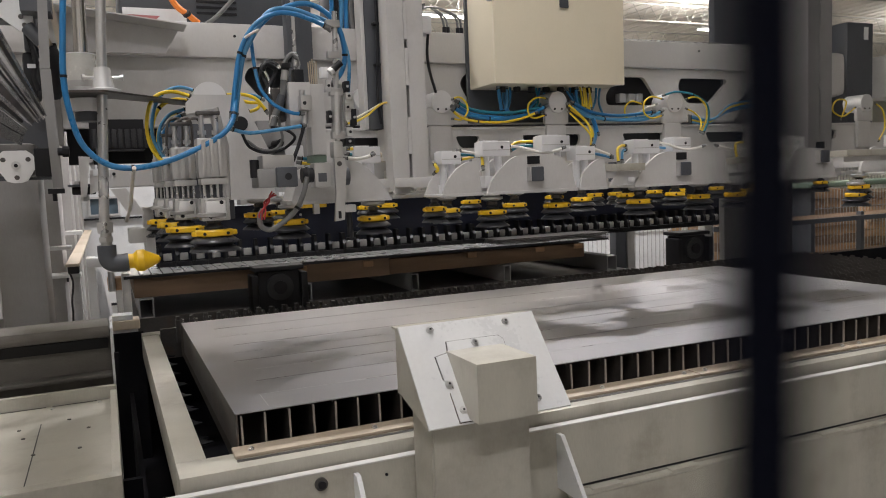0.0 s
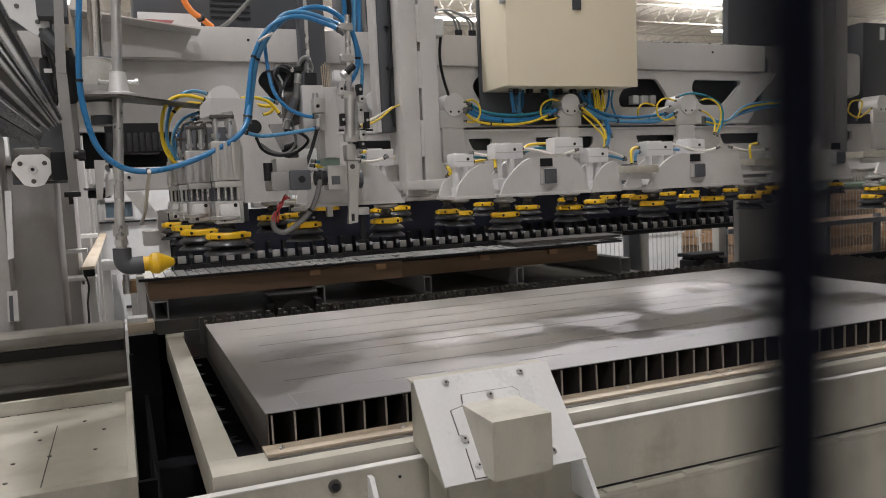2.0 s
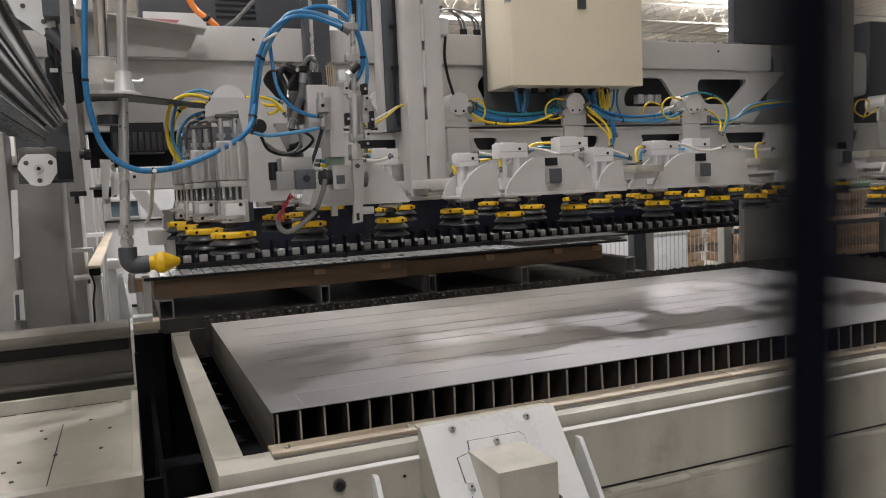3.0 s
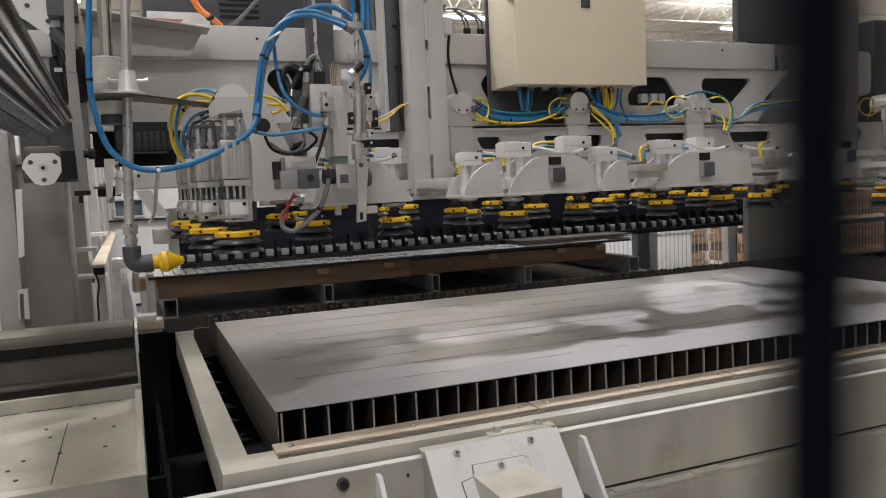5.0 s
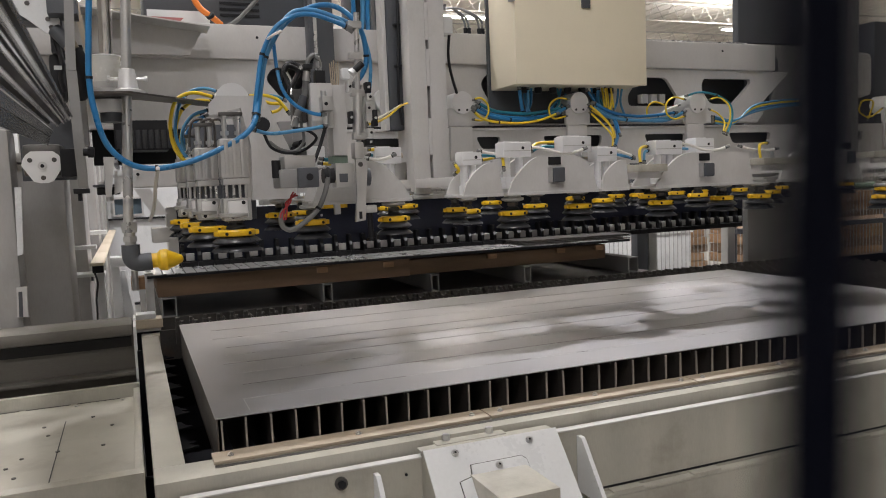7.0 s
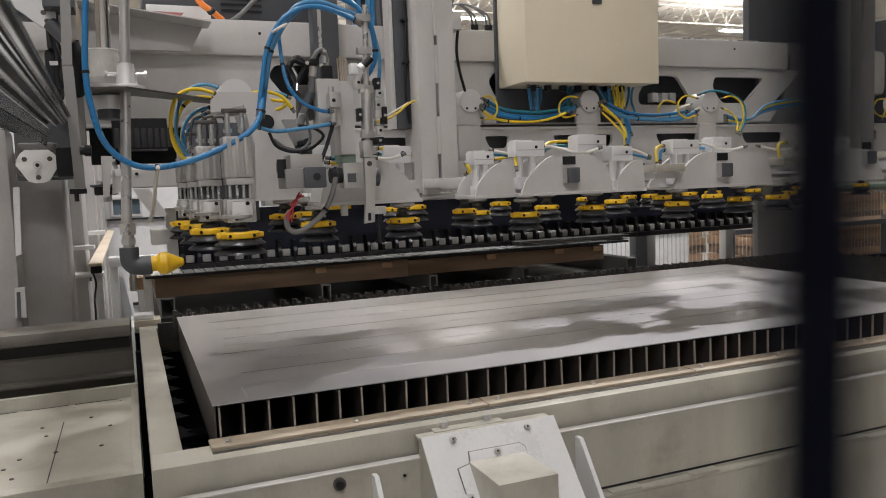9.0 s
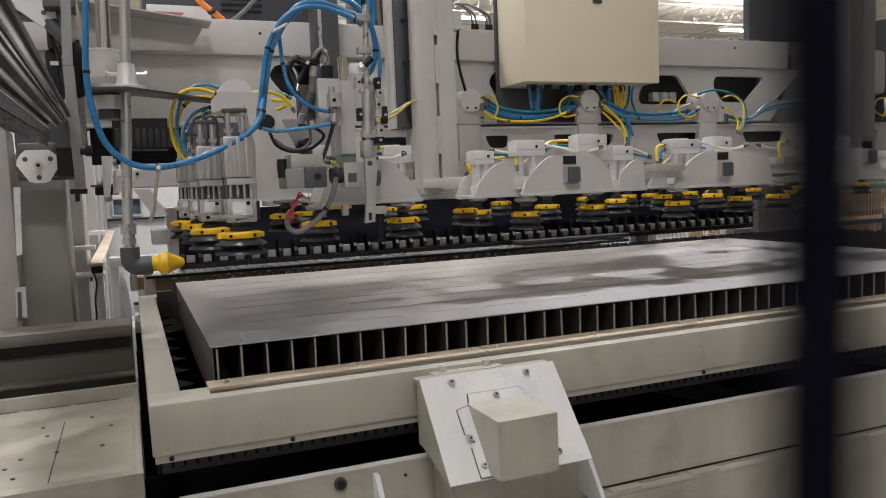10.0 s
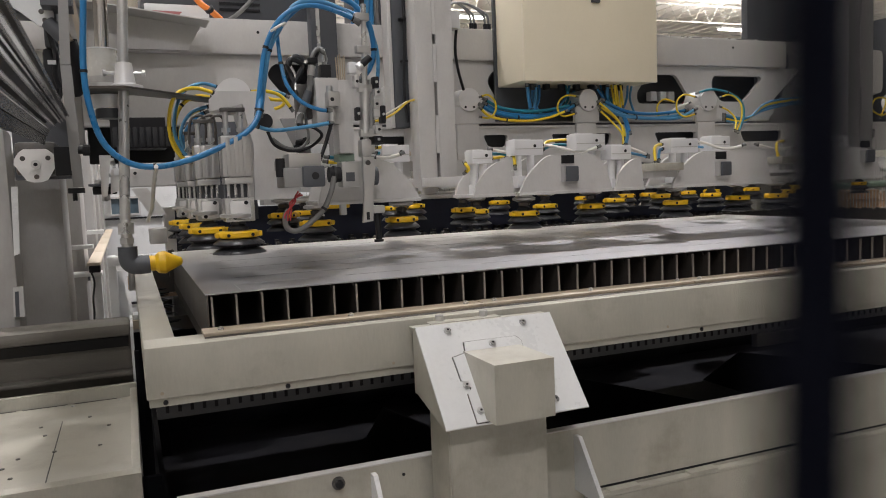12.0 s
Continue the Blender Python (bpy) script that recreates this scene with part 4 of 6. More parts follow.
        for dx, z in ((0.2, 1.460), (-0.2, 1.418)):
            part("face_screw", C((x + dx * w, y - 0.0485, z), (x + dx * w, y - 0.051, z), 0.006, 10), BLACK, f)
        suction_cup(t, x - 0.005, y - 0.01, 1.367 + 0.006 * i, (0.068, 0.062, 0.056, 0.056)[i])
    GANTRY.append(t)


def marking_head():
    """The upright tool between cylinders and mast: box, rods, lever, motor."""
    t = thing("gripper_tool_head", (0.63, 2.5, 1.38), "grey upright tool head with a lever, rods and a square motor", "tool head")
    b = part("housing", B(0.568, 0.640, 2.50, 2.58, 1.69, 1.835, bevel=0.003), GREY, t)
    part("side_box", B(0.6405, 0.690, 2.52, 2.60, 1.60, 1.832, bevel=0.003), GREY, t)
    r = part("regulator", B(0.595, 0.632, 2.455, 2.499, 1.742, 1.788, bevel=0.003), ALU, t, "bright pressure regulator")
    part("knob", C((0.605, 2.475, 1.785), (0.605, 2.475, 1.806), 0.010, 14), STEEL, r)
    part("gauge_port", C((0.607, 2.4545, 1.763), (0.607, 2.452, 1.763), 0.006, 12), BLACK, r)
    part("drain", C((0.611, 2.475, 1.738), (0.608, 2.475, 1.690), 0.010, 12), STEEL, r)
    # tall rod with joints
    x, y = 0.716, 2.48
    part("rod", C((x, y, 1.62), (x + 0.012, y, 2.06), 0.009, 12), STEEL, t)
    part("slide_barrel", C((x - 0.002, y, 1.66), (x + 0.005, y, 1.80), 0.017, 16), STEEL, t)
    part("rear_barrel", C((x + 0.03, y + 0.03, 1.66), (x + 0.032, y + 0.03, 1.83), 0.010, 14), ALU, t)
    for z in (1.61, 1.66, 1.80, 1.92, 2.02):
        part("rod_joint", B(x - 0.020, x + 0.026, y - 0.014, y + 0.014, z - 0.012, z + 0.012, bevel=0.004), ALU, t)
    part("top_fitting", B(x - 0.046, x - 0.021, y - 0.01, y + 0.02, 1.845, 1.880, bevel=0.004), WHITE, t)
    for k, (a, b, z0, z1, m) in enumerate(((0.028, 0.046, 1.80, 1.835, BLACK), (0.030, 0.052, 1.775, 1.798, STEEL), (0.026, 0.044, 1.735, 1.765, ALU), (0.048, 0.064, 1.690, 1.745, BLACK), (0.028, 0.050, 1.655, 1.685, STEEL), (0.022, 0.050, 1.628, 1.650, BLACK), (-0.034, -0.018, 1.80, 1.838, STEEL), (-0.032, -0.019, 1.70, 1.74, BLACK))):
        f = part("fitting", B(x + a, x + b, y - 0.022, y + 0.010, z0, z1, bevel=0.003), m, t)
        part("fitting_screw", C((x + (a + b) / 2, y - 0.0222, (z0 + z1) / 2), (x + (a + b) / 2, y - 0.026, (z0 + z1) / 2), 0.0045, 8), BLACK if m is not BLACK else STEEL, f)
    part("elbow_plug", C((x - 0.012, y - 0.03, 1.868), (x + 0.016, y - 0.03, 1.892), 0.011, 12), BLACK, t)
    part("elbow_cap", C((x - 0.022, y - 0.03, 1.858), (x - 0.012, y - 0.03, 1.867), 0.014, 12), STEEL, t)
    for k in range(5):
        part("strip_wire", C((0.651 + 0.006 * k, 2.545, 1.83), (0.648 + 0.007 * k, 2.545, 1.905 + 0.006 * (k % 3)), 0.0022, 6), BRASSY, t)
    # spring-guarded hose with its clamp and couplings
    coil = []
    for k in range(57):
        a = k * 0.5 * math.pi
        coil.append((0.608 + 0.0105 * math.cos(a), 2.56 + 0.0105 * math.sin(a), 1.932 - 0.00072 * k))
    part("bend_spring", tube(bmesh.new(), coil, 0.0017, 5, 3), STEEL, t)
    part("spring_hose", tube(bmesh.new(), [(0.566, 2.55, 1.871), (0.575, 2.55, 1.908), (0.590, 2.55, 1.928), (0.609, 2.56, 1.932), (0.616, 2.56, 1.910), (0.616, 2.56, 1.880)], 0.0075, 10), GHOSE, t)
    part("hose_socket", B(0.597, 0.631, 2.54, 2.58, 1.8355, 1.882, bevel=0.003), BLACK, t)
    part("hose_clamp", B(0.554, 0.584, 2.515, 2.55, 1.881, 1.899, bevel=0.004), BLACK, t)
    part("clamp_screw", C((0.543, 2.514, 1.883), (0.543, 2.505, 1.883), 0.006, 8), STEEL, t)
    part("coupling", C((0.567, 2.53, 1.875), (0.562, 2.53, 1.844), 0.0125, 14), ALU, t)
    part("grey_hose", tube(bmesh.new(), [(0.562, 2.53, 1.846), (0.558, 2.53, 1.808), (0.545, 2.53, 1.771), (0.528, 2.53, 1.735), (0.514, 2.52, 1.692)], 0.011, 12), GHOSE, t)
    part("hose_sleeve", C((0.553, 2.53, 1.795), (0.540, 2.53, 1.762), 0.0135, 12), CHAR, t)
    part("lower_coupling", C((0.525, 2.53, 1.729), (0.516, 2.53, 1.700), 0.0125, 12), STEEL, t)
    part("braided_line", tube(bmesh.new(), [(0.565, 2.56, 1.880), (0.546, 2.57, 1.903), (0.516, 2.57, 1.906), (0.498, 2.57, 1.888), (0.504, 2.57, 1.858), (0.513, 2.56, 1.830), (0.520, 2.55, 1.786)], 0.0055, 8), RUBBER, t)
    part("braided_line", tube(bmesh.new(), [(0.498, 2.56, 1.890), (0.508, 2.56, 1.875), (0.520, 2.56, 1.846), (0.515, 2.55, 1.801)], 0.004, 8), STEEL, t)
    part("valve_block", B(0.519, 0.566, 2.55, 2.60, 1.713, 1.821, bevel=0.004), DARKSTEEL, t)
    part("valve_stack", B(x + 0.028, x + 0.060, y - 0.012, y + 0.012, 1.71, 1.79, bevel=0.003), STEEL, t)
    part("fork_head", B(0.694, 0.728, 2.455, 2.505, 1.585, 1.640, bevel=0.008), ALU, t)
    # lever
    l = part("lever", prism(bmesh.new(), [(0.692, 1.584), (0.727, 1.584), (0.732, 1.565), (0.722, 1.47), (0.716, 1.383), (0.684, 1.379), (0.692, 1.47)], 2.44, 2.456), ALU, t, "bright forked lever arm")
    part("lever_pin", C((0.707, 2.436, 1.566), (0.707, 2.46, 1.566), 0.008, 12), DARKSTEEL, l)
    part("lever_slot", B(0.695, 0.705, 2.4385, 2.4398, 1.388, 1.412), BLACK, l)
    a = part("actuator", B(0.628, 0.688, 2.46, 2.52, 1.492, 1.572, bevel=0.006), ALU, t)
    part("actuator_window", B(0.640, 0.668, 2.4585, 2.4597, 1.510, 1.538), CHAR, a)
    part("actuator_plug", C((0.590, 2.48, 1.533), (0.627, 2.48, 1.533), 0.024, 18), BLACK, a)
    part("actuator_rib", C((0.605, 2.48, 1.533), (0.611, 2.48, 1.533), 0.028, 18), RUBBER, a)
    part("bumper", C((0.735, 2.50, 1.525), (0.752, 2.50, 1.525), 0.030, 18), CHAR, t)
    # marking nozzle
    n = part("marker", C((0.748, 2.50, 1.42), (0.751, 2.50, 1.318), 0.010, 14), BLACK, t)
    part("marker_clamp", B(0.730, 0.770, 2.48, 2.52, 1.405, 1.430, bevel=0.004), STEEL, n)
    part("marker_foot", C((0.751, 2.50, 1.320), (0.751, 2.50, 1.312), 0.016, 14), BLACK, n)
    part("linkage_post", B(0.660, 0.680, 2.62, 2.64, 1.40, 1.60), STEEL, t)
    # green connector strip
    part("connector", B(0.640, 0.690, 2.53, 2.60, 1.575, 1.599), GREENCAN, t)
    for k in range(5):
        part("wire", C((0.646 + 0.009 * k, 2.54, 1.52), (0.646 + 0.009 * k, 2.54, 1.576), 0.003, 6), GREENCAN, t)
    GANTRY.append(t)
    m = thing("square_motor", (0.50, 2.43, 1.50), "dark square servo motor with an aluminium body", "motor")
    mb = part("motor_face", B(0.487, 0.553, 2.37, 2.395, 1.497, 1.560, bevel=0.007), CHAR, m)
    part("shaft_hole", C((0.5225, 2.3695, 1.530), (0.5225, 2.367, 1.530), 0.011, 16), BLACK, mb)
    part("motor_body", B(0.435, 0.548, 2.3955, 2.52, 1.498, 1.556, bevel=0.005), MIDGREY, m)
    part("motor_top", B(0.46, 0.56, 2.44, 2.53, 1.5565, 1.60, bevel=0.004), ALU, m)
    part("motor_plug", C((0.43, 2.42, 1.53), (0.43, 2.42, 1.585), 0.014, 14), BLACK, m)
    GANTRY.append(m)


def fork_comb():
    """The black lifting comb behind the cups, with a row of fork holders along its foot."""
    t = thing("fork_comb", (2.3, 4.5, 1.08), "blue-black panel with a long row of black fork holders", "comb")
    part("panel", B(0.235, 4.34, 4.50, 4.53, 1.106, 1.40, bevel=0.003), NAVY, t)
    part("panel_end", B(0.18, 0.234, 4.44, 4.56, 1.16, 1.42, bevel=0.004), GREY, t)
    part("foot_bar", B(0.235, 4.34, 4.46, 4.56, 1.085, 1.105), BLACK, t)
    bm = bmesh.new()
    prism(bm, [(4.42, 1.105), (4.42, 1.15), (4.44, 1.17), (4.44, 1.21), (4.499, 1.21), (4.499, 1.10)], -0.006, 0.012, "yz")
    prism(bm, [(4.40, 1.085), (4.40, 1.115), (4.50, 1.115), (4.50, 1.085)], -0.008, 0.075, "yz")
    me = mesh_of("fork_holder", bm, BLACK)
    bm = bmesh.new()
    box(bm, 0.018, 0.062, 4.44, 4.46, 1.120, 1.160, bevel=0.003)
    me2 = mesh_of("fork_root", bm, GREY)
    o = Vector((-2.3, -4.5, -1.08))
    n = 48
    for i in range(n):
        x = 0.25 + i * (4.05 / (n - 1))
        for name, data in (("fork_holder", me), ("fork_root", me2)):
            ob = new(name, data)
            ob.parent = t
            ob.location = o + Vector((x, 0, 0))
    part("yellow_tag", B(1.068, 1.202, 4.47, 4.499, 1.369, 1.389), YELLOW, t)
    part("white_tag", B(1.068, 1.195, 4.472, 4.499, 1.389 + 0.0005, 1.409), WHITE, t)
    for x in (0.6, 1.05, 1.5, 1.95, 2.4, 2.85, 3.3, 3.75):
        part("panel_screw", C((x, 4.4995, 1.33), (x, 4.497, 1.33), 0.008, 8), STEEL, t)
    GANTRY.append(t)


def blow_pipe():
    """An upright pipe with a union, an elbow and a yellow nozzle."""
    x = -0.006
    y = 2.69
    t = thing("blow_pipe", (x, y, 1.28), "galvanised upright pipe with a black elbow and yellow nozzle", "pipe")
    part("pipe", C((x - 0.002, y, 1.40), (0.034, y, 2.125), 0.0155, 18), STEEL, t)
    part("pipe", C((0.034, y, 2.125), (0.06, y, 2.8), 0.0155, 18), STEEL, t)
    part("union_nut", C((x, y, 1.375), (x, y, 1.41), 0.027, 6), STEEL, t)
    part("union_nut", C((x, y, 1.345), (x, y, 1.363), 0.024, 6), STEEL, t)
    part("union_neck", C((x, y, 1.33), (x, y, 1.376), 0.017, 16), ALU, t)
    part("elbow", tube(bmesh.new(), [(x, y, 1.335), (x, y, 1.300), (x + 0.006, y, 1.284), (x + 0.022, y, 1.276), (x + 0.062, y, 1.277)], 0.029, 16, 6), CHAR, t, "dark grey plastic elbow")
    n = lathe(bmesh.new(), [(0.024, 0.0), (0.024, 0.02), (0.034, 0.03), (0.036, 0.05), (0.030, 0.06), (0.012, 0.098), (0.004, 0.102)], (x + 0.058, y, 1.279), 24, "x")
    part("nozzle", n, YELLOW, t, "yellow plastic nozzle")
    # clamp flange
    fx, fz = 0.022, 1.834
    part("flange", lathe(bmesh.new(), [(0.052, -0.016), (0.052, -0.006), (0.032, 0.0), (0.026, 0.04), (0.024, 0.062), (0.018, 0.064)], (fx, y, fz), 24), BRUSHED, t, "turned clamp flange")
    for s in (-1, 1):
        sc = part("thumb_screw", C((fx + s * 0.024, y, fz + 0.032), (fx + s * 0.052, y - 0.004, fz + 0.032), 0.005, 10), STEEL, t)
        part("thumb_head", C((fx + s * 0.052, y - 0.004, fz + 0.032), (fx + s * 0.060, y - 0.005, fz + 0.032), 0.010, 12), STEEL, sc)
    part("plate", prism(bmesh.new(), [(-0.09, 2.62), (0.02, 2.60), (0.075, 2.66), (0.36, 2.97), (0.36, 3.07), (0.05, 2.80), (-0.09, 2.78)], 1.812, 1.818, "xy"), DARKSTEEL, t)
    # cylinder with a chrome rod beside the pipe
    cx = -0.040
    part("cylinder", C((cx, 2.76, 1.842), (cx, 2.76, 1.945), 0.047, 28), FROST, t, "frosted plastic oil cup")
    part("cup_band", C((cx, 2.76, 1.8422), (cx, 2.76, 1.862), 0.0485, 28), COLPAINT, t)
    part("cup_rim", C((cx, 2.76, 1.9451), (cx, 2.76, 1.9485), 0.0485, 28), BRIGHTALU, t)
    part("cylinder_foot", C((cx, 2.76, 1.825), (cx, 2.76, 1.8418), 0.049, 28), STEEL, t)
    part("chrome_rod", C((cx + 0.004, 2.76, 1.945), (cx + 0.03, 2.76, 2.9), 0.021, 20), CHROME, t)
    part("lower_collar", C((cx + 0.01, 2.76, 1.765), (cx + 0.01, 2.76, 1.806), 0.056, 28), BRUSHED, t)
    part("lower_boss", C((cx + 0.01, 2.76, 1.735), (cx + 0.01, 2.76, 1.7648), 0.038, 20), CHAR, t)
    GANTRY.append(t)


gantry_beam()
gantry_columns()
control_cabinet()
for x in (1.576, 2.255, 3.042, 4.632):
    disc_arm(x)
grippers()
cylinder_cluster()
marking_head()
fork_comb()
blow_pipe()


# ---- foreground: one wire of the safety fence, close to the lens
def fence_wire():
    t = thing("safety_fence_wire", (0.0298, 0.0268, 0.0), "near-black upright wire of the safety fence", "fence wire")
    part("wire", C((0.0027, 0.0152, 0.0), (0.0497, 0.0352, 2.6), 0.0021, 14), WIRE, t)


fence_wire()


# ---- behind the table: stack on a wooden pallet
def sheet_stack():
    t = thing("sheet_stack", (1.5, 4.6, 0.0), "stack of grey steel strips on brown boards and square tubes", "stack")
    for x, w in ((0.115, 0.07), (0.94, 0.05), (1.57, 0.045), (2.17, 0.045), (2.92, 0.075)):
        bm = bmesh.new()
        for a in ((x, x + 0.005, 4.08, 5.7, 0.872, 0.970), (x + w - 0.005, x + w, 4.08, 5.7, 0.872, 0.970), (x + 0.0052, x + w - 0.0052, 4.08, 5.7, 0.872, 0.877), (x + 0.0052, x + w - 0.0052, 4.08, 5.7, 0.965, 0.970)):
            box(bm, *a)
        part("square_tube", bm, MIDGREY, t, "open-ended square steel tube")
    part("pallet_deck", B(0.02, 3.1, 4.09, 5.7, 0.80, 0.8715), DARKSTEEL, t)
    for x in (0.1, 1.0, 2.0, 2.95):
        part("pallet_leg", B(x, x + 0.08, 4.35, 5.6, 0.0, 0.7995), DARKSTEEL, t)
    part("brown_board", B(0.10, 1.46, 4.13, 5.6, 0.9705, 1.072, bevel=0.004), CARD, t, "brown wooden board edge")
    part("brown_board", B(1.47, 2.80, 4.16, 5.6, 0.9705, 1.060, bevel=0.004), CARD, t)
    for x in (0.92, 1.30, 1.95, 2.42, 2.70):
        part("board_end", B(x, x + 0.06, 4.115, 4.129, 1.03, 1.062, bevel=0.004), WOOD, t)
    part("bottom_sheet", B(0.055, 2.95, 4.10, 5.6, 1.0725, 1.086), BLACK, t)
    n = 50
    random.seed(3)
    for i in range(n):
        x = 0.08 + i * (2.72 / n)
        part("steel_strip", B(x, x + 0.0475, 4.104 + random.uniform(0, 0.006), 5.5, 1.0862, 1.0895 + random.uniform(0, 0.0012), bevel=0.0012), STEEL if i % 3 else ALU, t)
    for k in range(4):
        part("loose_sheet", prism(bmesh.new(), [(2.2, 1.094 + 0.006 * k), (2.96 + 0.02 * k, 1.078 + 0.011 * k), (2.96 + 0.02 * k, 1.081 + 0.011 * k), (2.2, 1.097 + 0.006 * k)], 4.12 + 0.02 * k, 5.2), DARKSTEEL, t)


sheet_stack()


def post_at(name, x0, x1, y0, y1, z0, z1, m, label, bevel=0.01, group=""):
    t = thing(name, ((x0 + x1) / 2, (y0 + y1) / 2, z0), label, "post", group)
    part("shaft", B(x0, x1, y0, y1, z0 + 0.012, z1, bevel=bevel), m, t)
    part("base_plate", B(x0 - 0.03, x1 + 0.03, y0 - 0.03, y1 + 0.03, z0, z0 + 0.0118), m, t)
    return t


def left_frame():
    # portal legs of the machine, one behind the other
    t = thing("machine_column", (-0.40, 3.95, 0.0), "broad grey painted portal leg with a rounded edge", "column")
    part("leg", B(-0.545, -0.262, 3.90, 4.20, 0.0, 1.66, bevel=0.045), COLPAINT, t)
    part("leg_cap", B(-0.56, -0.25, 3.88, 4.22, 1.6605, 1.70, bevel=0.004), GREY, t)
    for k, (x1, y) in enumerate(((-0.222, 4.6), (-0.228, 6.5), (-0.228, 7.6), (-0.22, 8.6))):
        t = thing("machine_column", (x1 - 0.15, y, 0.0), "grey painted portal leg with a rounded pale edge", "column", "portal legs")
        part("leg", B(x1 - 0.30, x1, y, y + 0.28, 0.0, 2.1, bevel=0.04), COLPAINT, t)
        part("leg_cap", B(x1 - 0.31, x1 + 0.006, y - 0.01, y + 0.29, 2.1005, 2.13, bevel=0.004), GREY, t)
        part("foot_plate", B(x1 - 0.32, x1 + 0.03, y - 0.03, y + 0.31, 0.0, 0.02), GREY, t)
    t = post_at("portal_post", -0.526, -0.433, 3.55, 3.75, 0.0, 1.78, COLPAINT, "grey upright machine post with a pale fixing strap", 0.02)
    part("strap", prism(bmesh.new(), [(-0.425, 3.54, 1.546)[::2], (-0.401, 3.54, 1.545)[::2], (-0.414, 3.54, 1.274)[::2], (-0.435, 3.54, 1.267)[::2]], 3.535, 3.549), WHITE, t)
    part("bracket", prism(bmesh.new(), [(-0.449, 3.54, 1.138)[::2], (-0.412, 3.54, 1.140)[::2], (-0.414, 3.54, 1.014)[::2], (-0.455, 3.54, 1.018)[::2]], 3.53, 3.549), GREY, t)
    part("bracket_slot", prism(bmesh.new(), [(-0.443, 3.529, 1.121)[::2], (-0.429, 3.529, 1.122)[::2], (-0.433, 3.529, 1.017)[::2], (-0.447, 3.529, 1.019)[::2]], 3.5275, 3.5295), CHAR, t)
    # cream rail on black blocks that runs back along the legs, with its brackets
    t = thing("back_rail", (-0.18, 6.4, 1.13), "cream wooden rail on white brackets along the legs", "rail")
    for k in range(5):
        part("rail_board", B(-0.212, -0.147, 4.40 + 0.82 * k, 5.215 + 0.82 * k, 1.131, 1.147, bevel=0.002), BEIGE, t)
    part("block", B(-0.205, -0.150, 4.42, 4.52, 1.092, 1.1305, bevel=0.004), BLACK, t)
    part("carrier", B(-0.317, -0.143, 4.42, 4.56, 1.074, 1.0915, bevel=0.003), WHITE, t)
    part("carrier_post", B(-0.19, -0.15, 4.46, 4.54, 0.0, 1.0735, bevel=0.004), WHITE, t)
    part("bracket", B(-0.311, -0.177, 4.40, 4.52, 1.221, 1.239), WHITE, t)
    part("bracket", B(-0.289, -0.173, 6.25, 6.45, 1.21, 1.235), WHITE, t)
    part("hanging_cable", tube(bmesh.new(), [(-0.193, 4.4, 1.096), (-0.183, 4.4, 1.041), (-0.195, 4.4, 0.953), (-0.195, 4.4, 0.875), (-0.210, 4.4, 0.744)], 0.005), BLACK, t)
    part("hinge", B(-0.214, -0.203, 4.44, 4.46, 1.051, 1.087), CHAR, t)
    t = thing("floor_frame", (-0.1, 5.6, 0.0), "white floor frame with braces and levelling screws", "frame")
    part("rail", B(-0.146, 0.20, 5.50, 5.58, 1.024, 1.088, bevel=0.01), WHITE, t)
    part("upright", B(-0.146, -0.09, 5.585, 5.66, 0.0, 1.088, bevel=0.006), WHITE, t)
    for k, y in enumerate((5.6, 6.6)):
        part("brace", prism(bmesh.new(), [(-0.14, 0.05), (0.05, 0.05), (-0.06, 0.98), (-0.14, 0.98)], y + 0.08, y + 0.10), WHITE, t)
        part("foot", B(-0.15, 0.10, y, y + 0.3, 0.0, 0.045, bevel=0.004), WHITE, t)
        sc = part("levelling_screw", C((0.06, y + 0.05, 0.045), (0.06, y + 0.05, 0.20), 0.016, 10), STEEL, t)
        part("nut", C((0.06, y + 0.05, 0.09), (0.06, y + 0.05, 0.12), 0.028, 6), STEEL, sc)
    # pads at the table's far corner
    t = thing("corner_pad", (0.04, 4.0, 0.0), "beige laminated corner pad on a grey stand", "pad")
    part("pad", B(-0.02, 0.11, 3.93, 4.06, 0.85, 0.893, bevel=0.005), BEIGE, t)
    part("upper_pad", B(-0.01, 0.08, 3.95, 4.05, 0.8935, 0.918, bevel=0.004), WHITE, t)
    part("stand", B(-0.01, 0.10, 3.94, 4.05, 0.0, 0.8495), GREY, t)
    # dark grey blank post behind the nozzle, pneumatic fittings
    t = thing("corner_post", (0.07, 4.15, 0.0), "grey corner post with air fittings and levers", "post")
    part("post", B(0.045, 0.085, 4.12, 4.20, 0.0, 1.10, bevel=0.004), GREY, t)
    part("air_fitting", C((0.0, 4.10, 1.02), (0.0, 4.10, 1.12), 0.016, 12), STEEL, t)
    part("wood_block", B(-0.02, 0.0445, 4.13, 4.24, 1.02, 1.08), WOOD, t)
    # the long guide rail that the gantry rides on
    run = Vector((-0.0302, 1.0, 0.0336))
    g = thing("guide_rail", (-0.25, 2.0, 1.66), "long dull aluminium guide rail with grooves and bright running strips", "rail")

    def along(outline, y0=0.9, y1=3.0):
        """An outline in polar form round the rail's axis, drawn out along it."""
        bm = bmesh.new()
        rings = []
        for y in (y0, y1):
            c = Vector((-0.0906, 3.0, 1.601)) + run * (y - 3.0)
            rings.append([bm.verts.new((c.x - r * math.cos(math.radians(d)), y, c.z + r * math.sin(math.radians(d)))) for d, r in outline])
        n = len(outline)
        fs = [bm.faces.new(rings[0]), bm.faces.new(rings[1][::-1])]
